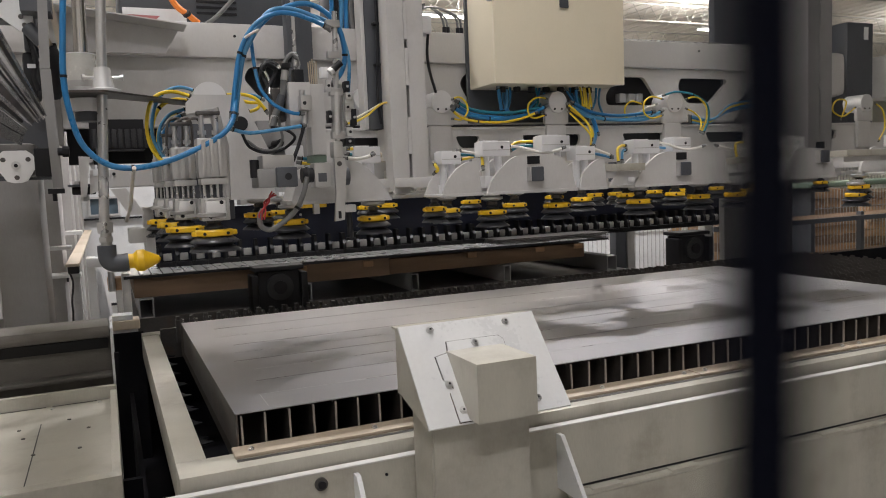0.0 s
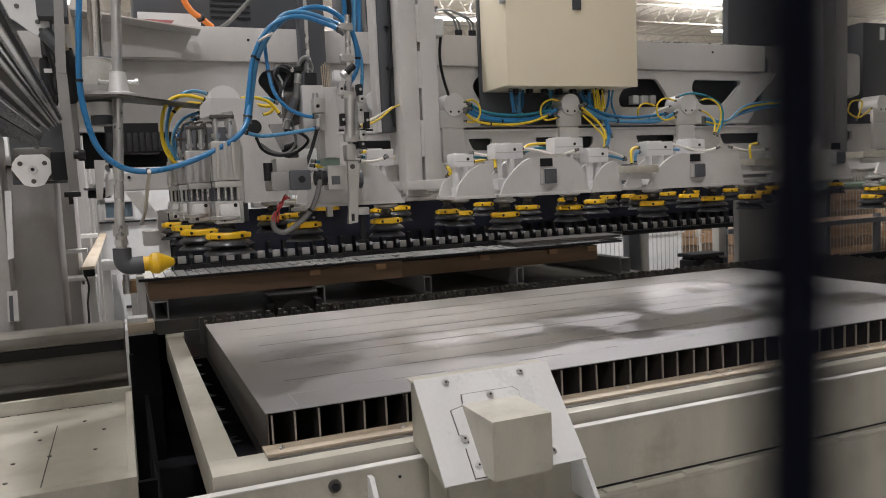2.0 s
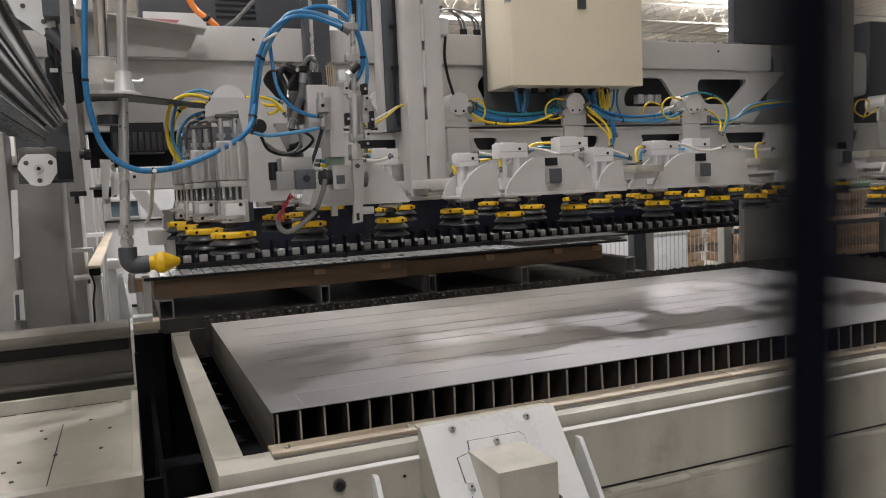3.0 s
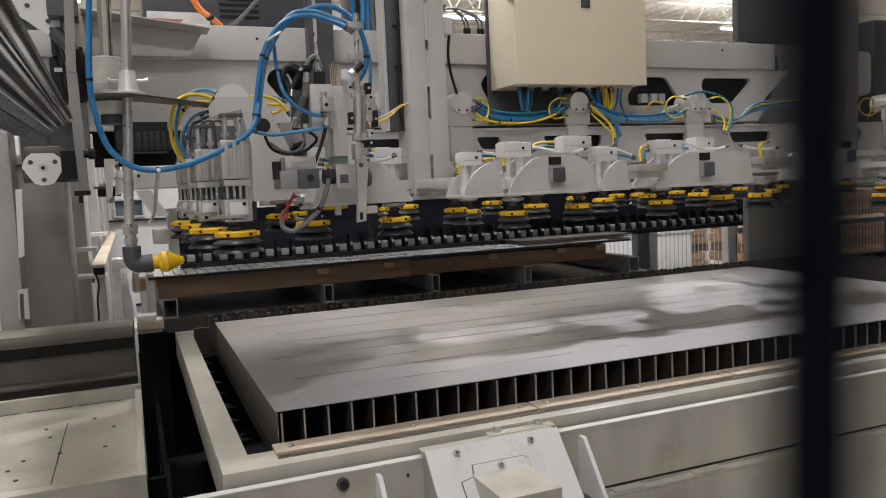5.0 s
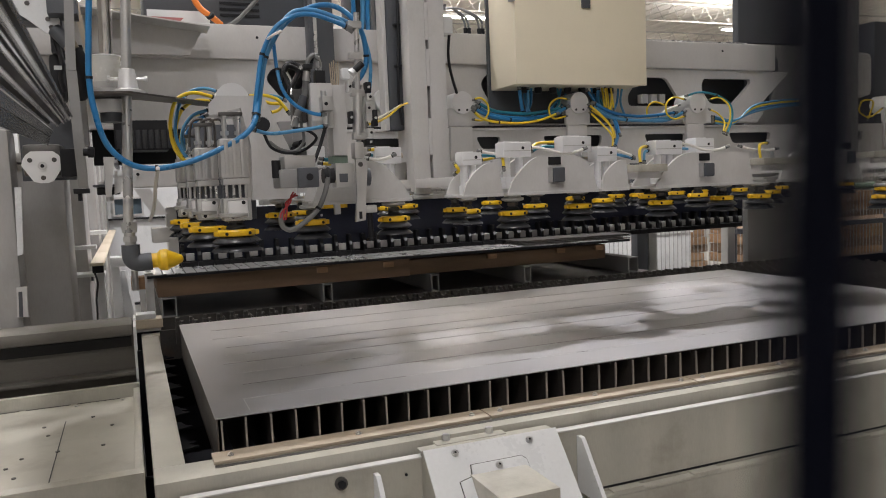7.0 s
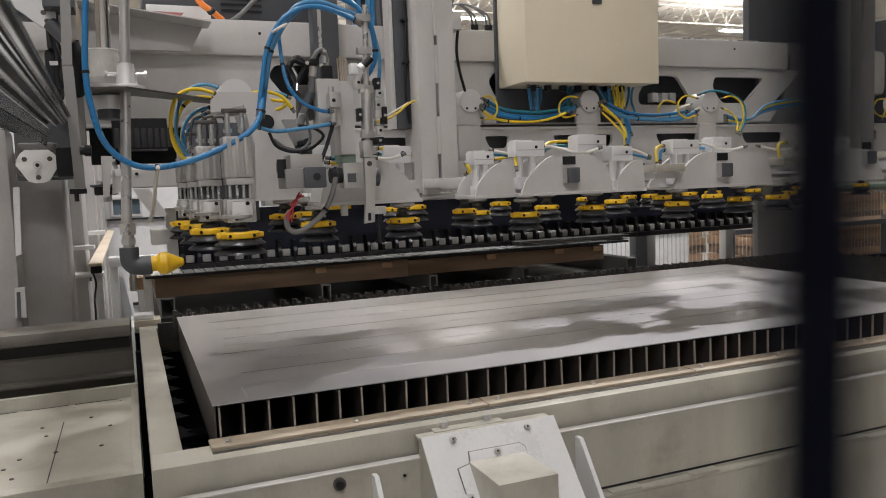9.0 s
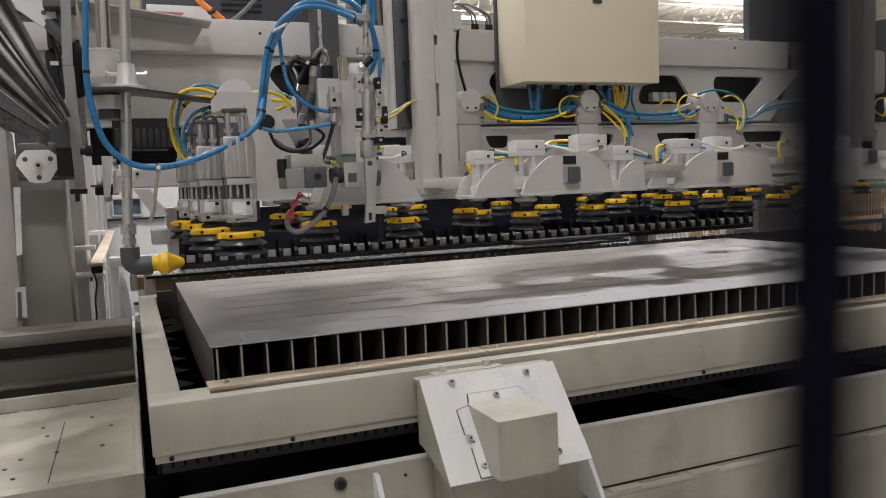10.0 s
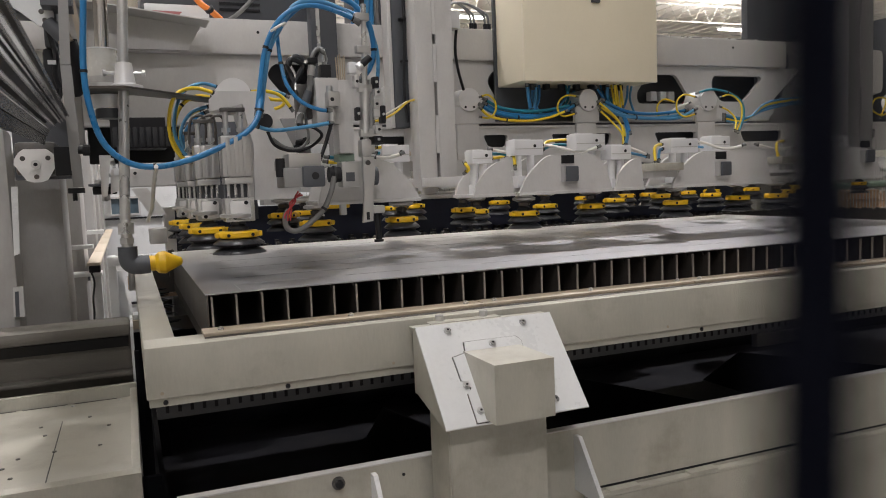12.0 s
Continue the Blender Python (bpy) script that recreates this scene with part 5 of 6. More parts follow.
        for i in range(n):
            fs.append(bm.faces.new((rings[0][i], rings[1][i], rings[1][(i + 1) % n], rings[0][(i + 1) % n])))
        bmesh.ops.recalc_face_normals(bm, faces=fs)
        return bm
    part("profile", along([(68, 0.190), (66.5, 0.188), (66.5, 0.197), (64.5, 0.197), (64.5, 0.188), (61, 0.188), (61, 0.200), (57.5, 0.200), (57.5, 0.188), (55, 0.188), (55, 0.194), (51, 0.194),
                           (51, 0.187), (48, 0.187), (48, 0.30), (68, 0.30)]), RAILMETAL, g)
    part("lower_profile", along([(45, 0.188), (40, 0.184), (36, 0.181), (35.6, 0.184), (35.2, 0.181), (30, 0.176), (27.5, 0.174), (25.7, 0.172), (25.7, 0.30), (45, 0.30)]), RAILMETAL, g)
    # black strip drawn for the shade in the joint of the two profiles
    part("shadow_joint", along([(47.9, 0.212), (45.1, 0.212), (45.1, 0.29), (47.9, 0.29)]), BLACK, g)
    # black fill paints the shade inside the grooves
    for d0, d1 in ((66.4, 64.6), (60.9, 57.6), (54.9, 51.1)):
        part("groove_shade", along([(d0, 0.1935), (d1, 0.1935), (d1, 0.1965), (d0, 0.1965)] if d0 > 60 else [(d0, 0.190), (d1, 0.190), (d1, 0.1935), (d0, 0.1935)]), BLACK, g)
    for d0, w in ((63.8, 1.6), (59.8, 0.9), (57.0, 1.2), (50.4, 1.4), (43.6, 0.8)):
        part("running_strip", along([(d0, 0.182), (d0 - w, 0.182), (d0 - w, 0.1868 if d0 > 45 else 0.186), (d0, 0.1868 if d0 > 45 else 0.186)]), CHROME, g, "bright running strip")
    part("rail_stand", B(-0.29, -0.20, 0.95, 1.05, 0.0, 1.64), GREY, g)


left_frame()


def left_carriage():
    # bearing plate with three holes
    t = thing("bearing_plate", (-0.296, 3.3, 1.62), "rounded triangular aluminium bearing plate with three screw holes", "bearing plate")
    hx, hz = -0.296, 1.619
    out = []
    for k in range(3):
        a0 = math.radians(-90 + 120 * k)
        for d in (-28, -10, 10, 28):
            a = a0 + math.radians(d)
            out.append((hx + 0.072 * math.cos(a), hz + 0.066 * math.sin(a)))
    part("plate", prism(bmesh.new(), out, 3.30, 3.318), BRUSHED, t)
    part("hub", C((hx, 3.299, hz), (hx, 3.292, hz), 0.016, 20), STEEL, t)
    part("hub_bore", C((hx, 3.2915, hz), (hx, 3.290, hz), 0.007, 14), BLACK, t)
    for k in range(3):
        a = math.radians(-90 + 120 * k)
        part("screw_hole", C((hx + 0.048 * math.cos(a), 3.2995, hz + 0.045 * math.sin(a)), (hx + 0.048 * math.cos(a), 3.298, hz + 0.045 * math.sin(a)), 0.009, 12), DARKSTEEL, t)
    part("gear_housing", B(hx - 0.07, hx + 0.07, 3.32, 3.56, hz - 0.04, hz + 0.085, bevel=0.02), DARKSTEEL, t)
    part("carrier", B(hx - 0.10, hx + 0.10, 3.57, 3.62, hz - 0.05, hz + 0.20), CHAR, t)
    GANTRY.append(t)
    # upper white gearbox with a motor plug
    t = thing("drive_gearbox", (-0.26, 3.3, 2.1), "white drive gearbox plate with a black motor plug", "gearbox")
    part("gear_plate", prism(bmesh.new(), [(-0.36, 2.26), (-0.20, 2.26), (-0.195, 2.14), (-0.215, 2.115), (-0.245, 2.115), (-0.30, 2.16), (-0.36, 2.20)], 3.28, 3.30), WHITE, t)
    for x, z in ((-0.225, 2.135), (-0.235, 2.165), (-0.30, 2.22)):
        part("screw_hole", C((x, 3.2795, z), (x, 3.278, z), 0.009, 12), DARKSTEEL, t)
    part("gear_body", B(-0.42, -0.20, 3.305, 3.44, 2.16, 2.40, bevel=0.01), CHAR, t)
    part("motor_plug", C((-0.215, 3.27, 2.125), (-0.165, 3.25, 2.065), 0.026, 20), CHAR, t)
    part("plug_end", C((-0.165, 3.25, 2.065), (-0.150, 3.246, 2.047), 0.028, 20, 0.020), BRASSY, t)
    part("black_hose", tube(bmesh.new(), [(-0.155, 3.25, 2.05), (-0.135, 3.26, 2.0), (-0.13, 3.3, 1.95), (-0.15, 3.4, 1.9)], 0.03, 12), BLACK, t)
    GANTRY.append(t)
    # bent bar that hangs from above
    t = thing("carriage_bar", (-0.15, 3.2, 1.53), "grey flat bar hanging from the gantry carriage", "bar")
    part("upper_bar", prism(bmesh.new(), [(-0.169, 2.266), (-0.137, 2.267), (-0.149, 1.965), (-0.183, 1.965)], 3.19, 3.20), MIDGREY, t)
    part("lower_bar", prism(bmesh.new(), [(-0.183, 1.963), (-0.147, 1.963), (-0.137, 1.528), (-0.172, 1.530)], 3.19, 3.205), MIDGREY, t)
    part("foot_clamp", B(-0.190, -0.134, 3.18, 3.22, 1.508, 1.527, bevel=0.003), BLACK, t)
    part("foot_bolt", C((-0.169, 3.2, 1.481), (-0.169, 3.2, 1.508), 0.008, 8), BLACK, t)
    part("hanger", B(-0.23, -0.13, 3.192, 3.33, 2.17, 2.36), CHAR, t)
    part("black_block", B(-0.228, -0.171, 3.21, 3.30, 1.573, 1.678, bevel=0.006), BLACK, t)
    # black carriage body behind the bar, with bolts and a row of running blocks
    part("side_bolt", C((-0.147, 3.185, 1.662), (-0.116, 3.185, 1.661), 0.014, 12), BLACK, t)
    part("side_nut", C((-0.131, 3.185, 1.662), (-0.108, 3.185, 1.661), 0.020, 6), BLACK, t)
    GANTRY.append(t)
    t = thing("carriage_motor", (-0.2, 3.36, 1.9), "dark carriage motor with black hoses beside the rail", "motor")
    part("body", B(-0.240, -0.192, 3.38, 3.56, 2.057, 2.226, bevel=0.008), CHAR, t)
    part("lower_body", B(-0.254, -0.202, 3.40, 3.56, 1.879, 2.060 - 0.0005, bevel=0.02), BLACK, t)
    part("side_plate", B(-0.194, -0.135, 3.50, 3.56, 1.701, 2.070, bevel=0.004), MIDGREY, t)
    part("black_block", B(-0.172, -0.131, 3.43, 3.499, 2.062, 2.100, bevel=0.004), BLACK, t)
    part("cable", tube(bmesh.new(), [(-0.227, 3.37, 2.133), (-0.215, 3.36, 2.078), (-0.203, 3.35, 2.018), (-0.212, 3.35, 1.958), (-0.201, 3.36, 1.905)], 0.010), BLACK, t)
    part("tie_tag", B(-0.232, -0.204, 3.335, 3.34, 1.987, 2.002), WHITE, t)
    part("beige_strip", prism(bmesh.new(), [(-0.164, 3.48, 2.324)[::2], (-0.141, 3.48, 2.325)[::2], (-0.115, 3.48, 2.148)[::2], (-0.127, 3.48, 2.089)[::2]], 3.48, 3.4995), BEIGE, t)
    GANTRY.append(t)
    t = thing("linear_guide", (-0.1, 4.0, 1.56), "bright linear guide with black running blocks", "guide")
    for k in range(3):
        y = 3.75 + 0.32 * k
        part("guide_strip", B(-0.115 + 0.03 * k, -0.095 + 0.03 * k, 3.62, 4.6, 1.545 + 0.045 * k, 1.56 + 0.045 * k, bevel=0.003), STEEL, t)
        b = part("running_block", B(-0.13, -0.04, y, y + 0.07, 1.50, 1.535, bevel=0.006), BLACK, t)
        part("block_screw", C((-0.085, y + 0.03, 1.47), (-0.085, y + 0.03, 1.50), 0.012, 10), STEEL, b)
    part("guide_beam", B(-0.14, 0.0, 3.62, 4.62, 1.5355, 1.5445), CHAR, t)
    part("guide_back", B(-0.02, 0.0, 3.62, 4.62, 1.545, 1.70), CHAR, t)
    GANTRY.append(t)
    t = thing("carriage_bracket", (0.0, 3.45, 1.5), "grey side frame of the gripper carriage", "bracket")
    part("frame_bar", B(0.02, 0.95, 3.62, 3.70, 1.525, 1.60, bevel=0.004), GREY, t)
    part("frame_leg", prism(bmesh.new(), [(-0.087, 1.657), (-0.044, 1.655), (-0.067, 1.492), (-0.089, 1.493)], 3.5, 3.52), GREY, t)
    part("cross_plate", prism(bmesh.new(), [(-0.049, 1.60), (0.236, 1.60), (0.229, 1.53), (0.023, 1.53), (-0.056, 1.50)], 3.55, 3.565), GREY, t)
    part("knee", prism(bmesh.new(), [(0.022, 1.52), (0.085, 1.52), (0.155, 1.405), (0.091, 1.405)], 3.552, 3.567), GREY, t)
    part("knee_foot", B(0.079, 0.147, 3.45, 3.60, 1.290, 1.351, bevel=0.004), ALU, t)
    part("energy_chain", B(-0.042, 0.184, 3.75, 3.95, 1.694, 1.828), BLACK, t)
    for k in range(12):
        x = -0.033 + 0.027 * k
        part("chain_link", B(x, x + 0.02, 3.742, 3.7495, 1.702, 1.785, bevel=0.003), RUBBER, t)
    part("dark_cover", B(-0.140, 0.268, 3.98, 4.05, 1.640, 1.972), BLACK, t)
    part("slot", B(-0.038, -0.009, 3.547, 3.5495, 1.575, 1.604, bevel=0.001), WHITE, t)
    part("slot_screw", C((0.042, 3.55, 1.582), (0.042, 3.54, 1.582), 0.007, 10), BLACK, t)
    GANTRY.append(t)


left_carriage()


def above_beam():
    t = thing("travel_drive", (0.75, 4.2, 2.28), "dark machine drive with vent slots on top of the beam", "drive")
    part("body", B(0.130, 0.961, 4.20, 4.60, 2.2815, 2.75, bevel=0.02), CHAR, t)
    for k in range(5):
        part("vent_slot", B(0.501, 0.704, 4.193, 4.199, 2.40 + 0.03 * k, 2.412 + 0.03 * k), BLACK, t)
    part("white_shield", B(0.145, 0.443, 4.13, 4.15, 2.2815, 2.405, bevel=0.003), WHITE, t)
    part("dark_boot", B(0.129, 0.242, 4.06, 4.125, 2.2815, 2.36, bevel=0.02), BLACK, t)
    GANTRY.append(t)
    t = thing("hose_bundle", (1.15, 4.0, 2.28), "dark bundle of cables and blue hoses behind the mast", "cables")
    part("dark_box", B(1.189, 1.410, 4.15, 4.35, 2.2815, 2.9, bevel=0.01), CHAR, t)
    for k, m in enumerate((BHOSE, BLACK, LBHOSE, BHOSE, GHOSE)):
        x = 1.101 + 0.035 * k
        part("hose", tube(bmesh.new(), [(x, 3.95, 2.9), (x + 0.02, 3.94, 2.6), (x + 0.05 - 0.01 * k, 3.96, 2.42), (x + 0.03, 4.0, 2.30)], 0.012), m, t)
    GANTRY.append(t)
    t = thing("sensor_plugs", (1.9, 4.0, 2.28), "four black sensor plugs with grey cables on the beam", "plugs")
    for k, x in enumerate((1.800, 1.820, 1.883, 1.904)):
        part("plug", C((x, 3.99, 2.281), (x, 3.99, 2.345), 0.012, 12), BLACK, t)
        part("cable", tube(bmesh.new(), [(x, 3.99, 2.345), (x - 0.02, 3.985, 2.40), (x - 0.09 - 0.02 * k, 3.97, 2.445), (x - 0.16 - 0.06 * k, 3.90, 2.42), (1.519, 3.6, 2.37)], 0.006), GHOSE, t)
    GANTRY.append(t)
    t = thing("junction_box", (1.38, 3.4, 2.2), "small white junction box with a hanging black cable", "box")
    part("box", B(1.3425, 1.434, 3.32, 3.42, 2.176, 2.253, bevel=0.004), WHITE, t)
    part("cable", tube(bmesh.new(), [(1.432, 3.36, 2.184), (1.427, 3.37, 2.093), (1.450, 3.4, 2.009), (1.519, 3.5, 1.929)], 0.007), BLACK, t)
    GANTRY.append(t)
    t = thing("motor_cable", (0.5, 3.9, 2.28), "thick orange motor cable clipped over the beam", "cable")
    part("sheath", tube(bmesh.new(), [(0.340, 4.0, 2.513), (0.361, 4.0, 2.434), (0.392, 4.0, 2.386), (0.443, 4.0, 2.348), (0.484, 4.02, 2.319)], 0.015, 14), ORANGE, t)
    part("clip", C((0.425, 3.99, 2.363), (0.435, 4.0, 2.353), 0.022, 12), BLACK, t)
    part("grey_sheath", tube(bmesh.new(), [(0.672, 3.95, 2.453), (0.614, 3.95, 2.390), (0.557, 3.95, 2.334), (0.501, 3.97, 2.297)], 0.010), GHOSE, t)
    GANTRY.append(t)
    # white disc seen past the guide profile
    t = thing("white_disc", (1.1, 3.9, 1.9), "white round disc on the beam", "reflector")
    part("disc", C((1.250, 3.79, 1.929), (1.250, 3.834, 1.929), 0.058, 28), WHITE, t)
    GANTRY.append(t)


above_beam()


# ---- hoses
def hose(name, pts, r, m, label, ties=()):
    r *= 0.76 if name == "air_hose" else 1.0
    c = Vector(pts[0])
    t = thing(name, tuple(c), label, "hose")
    part("tube", tube(bmesh.new(), pts, r, 12), m, t)
    for a, b in ((pts[0], pts[1]), (pts[-1], pts[-2])):
        d = (Vector(b) - Vector(a)).normalized()
        if name in ("air_hose", "air_line"):
            f = part("end_fitting", C(Vector(a) - d * r * 0.5, Vector(a) + d * r * 2.0, r * 1.12, 12), GHOSE, t)
            part("collar", C(Vector(a) + d * r * 2.0, Vector(a) + d * r * 2.6, r * 1.3, 12), BLACK, f)
    if len(pts) > 5 and r > 0.006:
        for k in range(2, len(pts) - 2, 4):
            d = (Vector(pts[k + 1]) - Vector(pts[k - 1])).normalized()
            part("cable_tie", C(Vector(pts[k]) - d * 0.004, Vector(pts[k]) + d * 0.004, r * 1.18, 12), BLACK, t)
    for p, q in ties:
        part("cable_tie", C(p, q, r * 1.25, 12), BLACK, t)
    GANTRY.append(t)
    return t


def hoses():
    hose("air_hose", [(-0.062, 2.45, 2.105), (-0.074, 2.45, 1.963), (-0.082, 2.45, 1.836), (-0.074, 2.45, 1.740), (-0.048, 2.45, 1.645), (0.009, 2.45, 1.588), (0.083, 2.45, 1.572), (0.179, 2.43, 1.589), (0.279, 2.42, 1.630), (0.349, 2.42, 1.673), (0.384, 2.45, 1.728), (0.405, 2.5, 1.830), (0.429, 2.5, 1.927), (0.472, 2.5, 1.993), (0.544, 2.5, 2.056), (0.628, 2.5, 2.085), (0.697, 2.5, 2.066), (0.748, 2.5, 2.008), (0.769, 2.52, 1.929), (0.754, 2.52, 1.873), (0.715, 2.5, 1.829)], 0.0115, BHOSE, "thick blue polyurethane air hose in a hanging loop")
    hose("air_hose", [(0.379, 2.47, 1.718), (0.397, 2.47, 1.826), (0.416, 2.47, 1.917), (0.454, 2.46, 1.990), (0.508, 2.46, 2.032), (0.571, 2.46, 2.044), (0.643, 2.46, 2.027), (0.702, 2.46, 2.004)], 0.010, BHOSE, "blue air hose clipped into the loop")
    hose("air_hose", [(0.392, 2.49, 1.716), (0.411, 2.49, 1.826), (0.430, 2.49, 1.912), (0.466, 2.48, 1.980), (0.512, 2.48, 2.046), (0.575, 2.48, 2.062), (0.650, 2.48, 2.044), (0.712, 2.48, 2.000)], 0.010, LBHOSE, "light blue air hose clipped into the loop")
    hose("air_hose", [(0.461, 2.52, 1.990), (0.464, 2.52, 1.931), (0.465, 2.5, 1.875), (0.475, 2.48, 1.810), (0.511, 2.47, 1.760), (0.566, 2.47, 1.734), (0.607, 2.47, 1.730)], 0.008, BHOSE, "thin blue air hose to the regulator")
    hose("air_hose", [(0.576, 2.52, 2.060), (0.665, 2.54, 2.059), (0.731, 2.54, 2.034), (0.768, 2.54, 1.992), (0.788, 2.54, 1.914), (0.781, 2.54, 1.819), (0.770, 2.54, 1.753)], 0.008, LBHOSE, "light blue air hose down to the rod")
    hose("air_hose", [(0.363, 2.44, 1.684), (0.424, 2.46, 1.671), (0.496, 2.46, 1.677), (0.569, 2.46, 1.687), (0.609, 2.47, 1.694)], 0.008, LBHOSE, "light blue air hose across the tool head")
    hose("white_tie_loop", [(0.455 + 0.021 * math.cos(a * 0.7), 2.458 + 0.024 * math.sin(a * 0.7), 1.975 + 0.012 * math.cos(a * 0.7)) for a in range(10)], 0.004, WHOSE, "white cable tie loop round the hoses")
    hose("white_tie_loop", [(0.085, 2.43, 1.572), (0.081, 2.6, 1.524), (0.076, 2.8, 1.449), (0.065, 3, 1.401)], 0.006, WHOSE, "white thin tube hanging from the hose")
    # coils of yellow and blue hoses beside the cylinders
    hose("air_hose", [(0.316, 2.9, 1.832), (0.238, 2.88, 1.847), (0.178, 2.86, 1.821), (0.152, 2.85, 1.748), (0.154, 2.85, 1.670), (0.182, 2.85, 1.615), (0.219, 2.85, 1.596)], 0.0085, YHOSE, "yellow air hose curling round the cylinders")
    hose("air_hose", [(0.311, 2.95, 1.823), (0.250, 2.93, 1.825), (0.199, 2.92, 1.794), (0.173, 2.92, 1.734), (0.171, 2.9, 1.663), (0.199, 2.9, 1.614)], 0.0085, YHOSE, "yellow air hose curling round the cylinders")
    hose("air_hose", [(0.333, 2.95, 1.858), (0.272, 2.93, 1.869), (0.212, 2.92, 1.844), (0.179, 2.9, 1.782), (0.167, 2.88, 1.701), (0.186, 2.88, 1.642), (0.212, 2.88, 1.605)], 0.008, LBHOSE, "light blue air hose curling round the cylinders")
    hose("air_hose", [(0.302, 2.98, 1.799), (0.240, 2.97, 1.778), (0.201, 2.96, 1.731), (0.192, 2.95, 1.676), (0.214, 2.95, 1.624)], 0.008, LBHOSE, "light blue air hose curling round the cylinders")
    hose("air_hose", [(0.292, 3, 1.781), (0.251, 3, 1.760), (0.212, 2.98, 1.712), (0.203, 2.98, 1.663), (0.230, 2.98, 1.621)], 0.008, BHOSE, "blue air hose curling round the cylinders")
    hose("air_hose", [(0.277, 3, 1.791), (0.232, 3, 1.771), (0.199, 3, 1.726), (0.189, 3, 1.664)], 0.008, YHOSE, "yellow air hose behind the coil")
    hose("air_hose", [(0.430, 3, 1.849), (0.494, 3, 1.854), (0.547, 3, 1.841), (0.577, 3, 1.811), (0.597, 3, 1.781)], 0.0085, YHOSE, "yellow air hose behind the arch")
    hose("air_hose", [(0.480, 3.05, 1.847), (0.533, 3.05, 1.829), (0.576, 3.05, 1.825), (0.564, 3.05, 1.803), (0.520, 3.05, 1.790)], 0.0085, YHOSE, "yellow air hose behind the arch")
    hose("air_hose", [(0.496, 3.08, 1.863), (0.562, 3.08, 1.859), (0.601, 3.08, 1.841)], 0.008, LBHOSE, "light blue air hose behind the arch")
    # dark cables round the tool head
    hose("power_cable", [(0.497, 2.55, 1.877), (0.511, 2.55, 1.896), (0.546, 2.56, 1.879), (0.525, 2.56, 1.839), (0.513, 2.56, 1.802), (0.549, 2.56, 1.774), (0.561, 2.56, 1.821), (0.581, 2.56, 1.895), (0.598, 2.56, 1.932)], 0.008, BLACK, "thick black cable in a bend")
    hose("power_cable", [(0.491, 2.58, 1.841), (0.506, 2.58, 1.897), (0.533, 2.58, 1.912), (0.560, 2.58, 1.883)], 0.006, BLACK, "black cable looped beside the tool head")
    hose("power_cable", [(0.416, 2.52, 1.672), (0.435, 2.52, 1.632), (0.476, 2.52, 1.613), (0.522, 2.52, 1.615), (0.557, 2.52, 1.629), (0.580, 2.5, 1.658), (0.550, 2.5, 1.683), (0.504, 2.5, 1.691)], 0.005, BLACK, "dark grey cable looping under the head")
    hose("power_cable", [(0.434, 2.55, 1.652), (0.473, 2.55, 1.625), (0.519, 2.55, 1.620), (0.549, 2.55, 1.653), (0.543, 2.55, 1.709), (0.537, 2.55, 1.764)], 0.005, GHOSE, "dark grey cable looping under the head")
    hose("power_cable", [(0.605, 2.47, 1.691), (0.583, 2.47, 1.629), (0.552, 2.45, 1.566), (0.540, 2.45, 1.539)], 0.006, BLACK, "black cable to the motor")
    hose("power_cable", [(0.602, 2.46, 1.528), (0.591, 2.46, 1.483), (0.565, 2.46, 1.429), (0.524, 2.46, 1.391), (0.477, 2.46, 1.365), (0.447, 2.46, 1.378), (0.444, 2.46, 1.409), (0.456, 2.46, 1.431)], 0.0085, GHOSE, "grey cable hanging below the actuator")
    for k in range(3):
        q = 0.006 * k - 0.006
        hose("red_sleeve", [(0.449 + q, 2.45 - q, 1.398), (0.452 + 1.6 * q, 2.45, 1.425 + q), (0.466 - q, 2.45 + q, 1.452), (0.480 + 0.7 * q, 2.45, 1.470), (0.492 + q, 2.45, 1.480 - q)], 0.0026, RED, "frayed red sleeve strand of a hanging cable")
    hose("spring_hose", [(0.600, 2.57, 1.937), (0.607, 2.55, 1.923), (0.622, 2.57, 1.904), (0.612, 2.55, 1.879), (0.623, 2.57, 1.860)], 0.007, GHOSE, "steel spring guard of a hose")
    # yellow and white lines past the mast
    hose("air_hose", [(0.871, 2.9, 1.730), (0.933, 2.95, 1.745), (1.015, 3.05, 1.778), (1.106, 3.15, 1.830), (1.208, 3.3, 1.861)], 0.006, YHOSE, "yellow air hose running behind the mast")
    hose("air_hose", [(0.873, 2.92, 1.741), (0.935, 2.97, 1.758), (1.032, 3.1, 1.797), (1.124, 3.2, 1.840)], 0.0055, WHOSE, "white air hose running behind the mast")
    # main run along the lower rail
    for k in range(5):
        hose("air_hose", [(1.624, 3.55, 1.865), (1.707, 3.55, 1.823), (1.839, 3.56, 1.802), (1.971, 3.56, 1.804), (2.107, 3.56, 1.835), (2.187, 3.56, 1.870)] if k == 0 else
             [(2.310, 3.55, 1.878), (2.422, 3.56, 1.818), (2.550, 3.56, 1.796), (2.699, 3.56, 1.789), (2.834, 3.56, 1.794), (2.953, 3.56, 1.843)] if k == 1 else
             [(1.916, 3.6, 1.980), (1.926, 3.6, 1.899), (1.937, 3.6, 1.826)] if k == 2 else
             [(1.977, 3.62, 1.983), (1.977, 3.62, 1.901), (1.961, 3.62, 1.827)] if k == 3 else
             [(2.400, 3.6, 1.983), (2.404, 3.6, 1.883), (2.472, 3.58, 1.820), (2.451, 3.5, 1.723), (2.292, 3.3, 1.634)], 0.012, BHOSE if k % 2 == 0 else LBHOSE, "blue air hose along the lower rail")
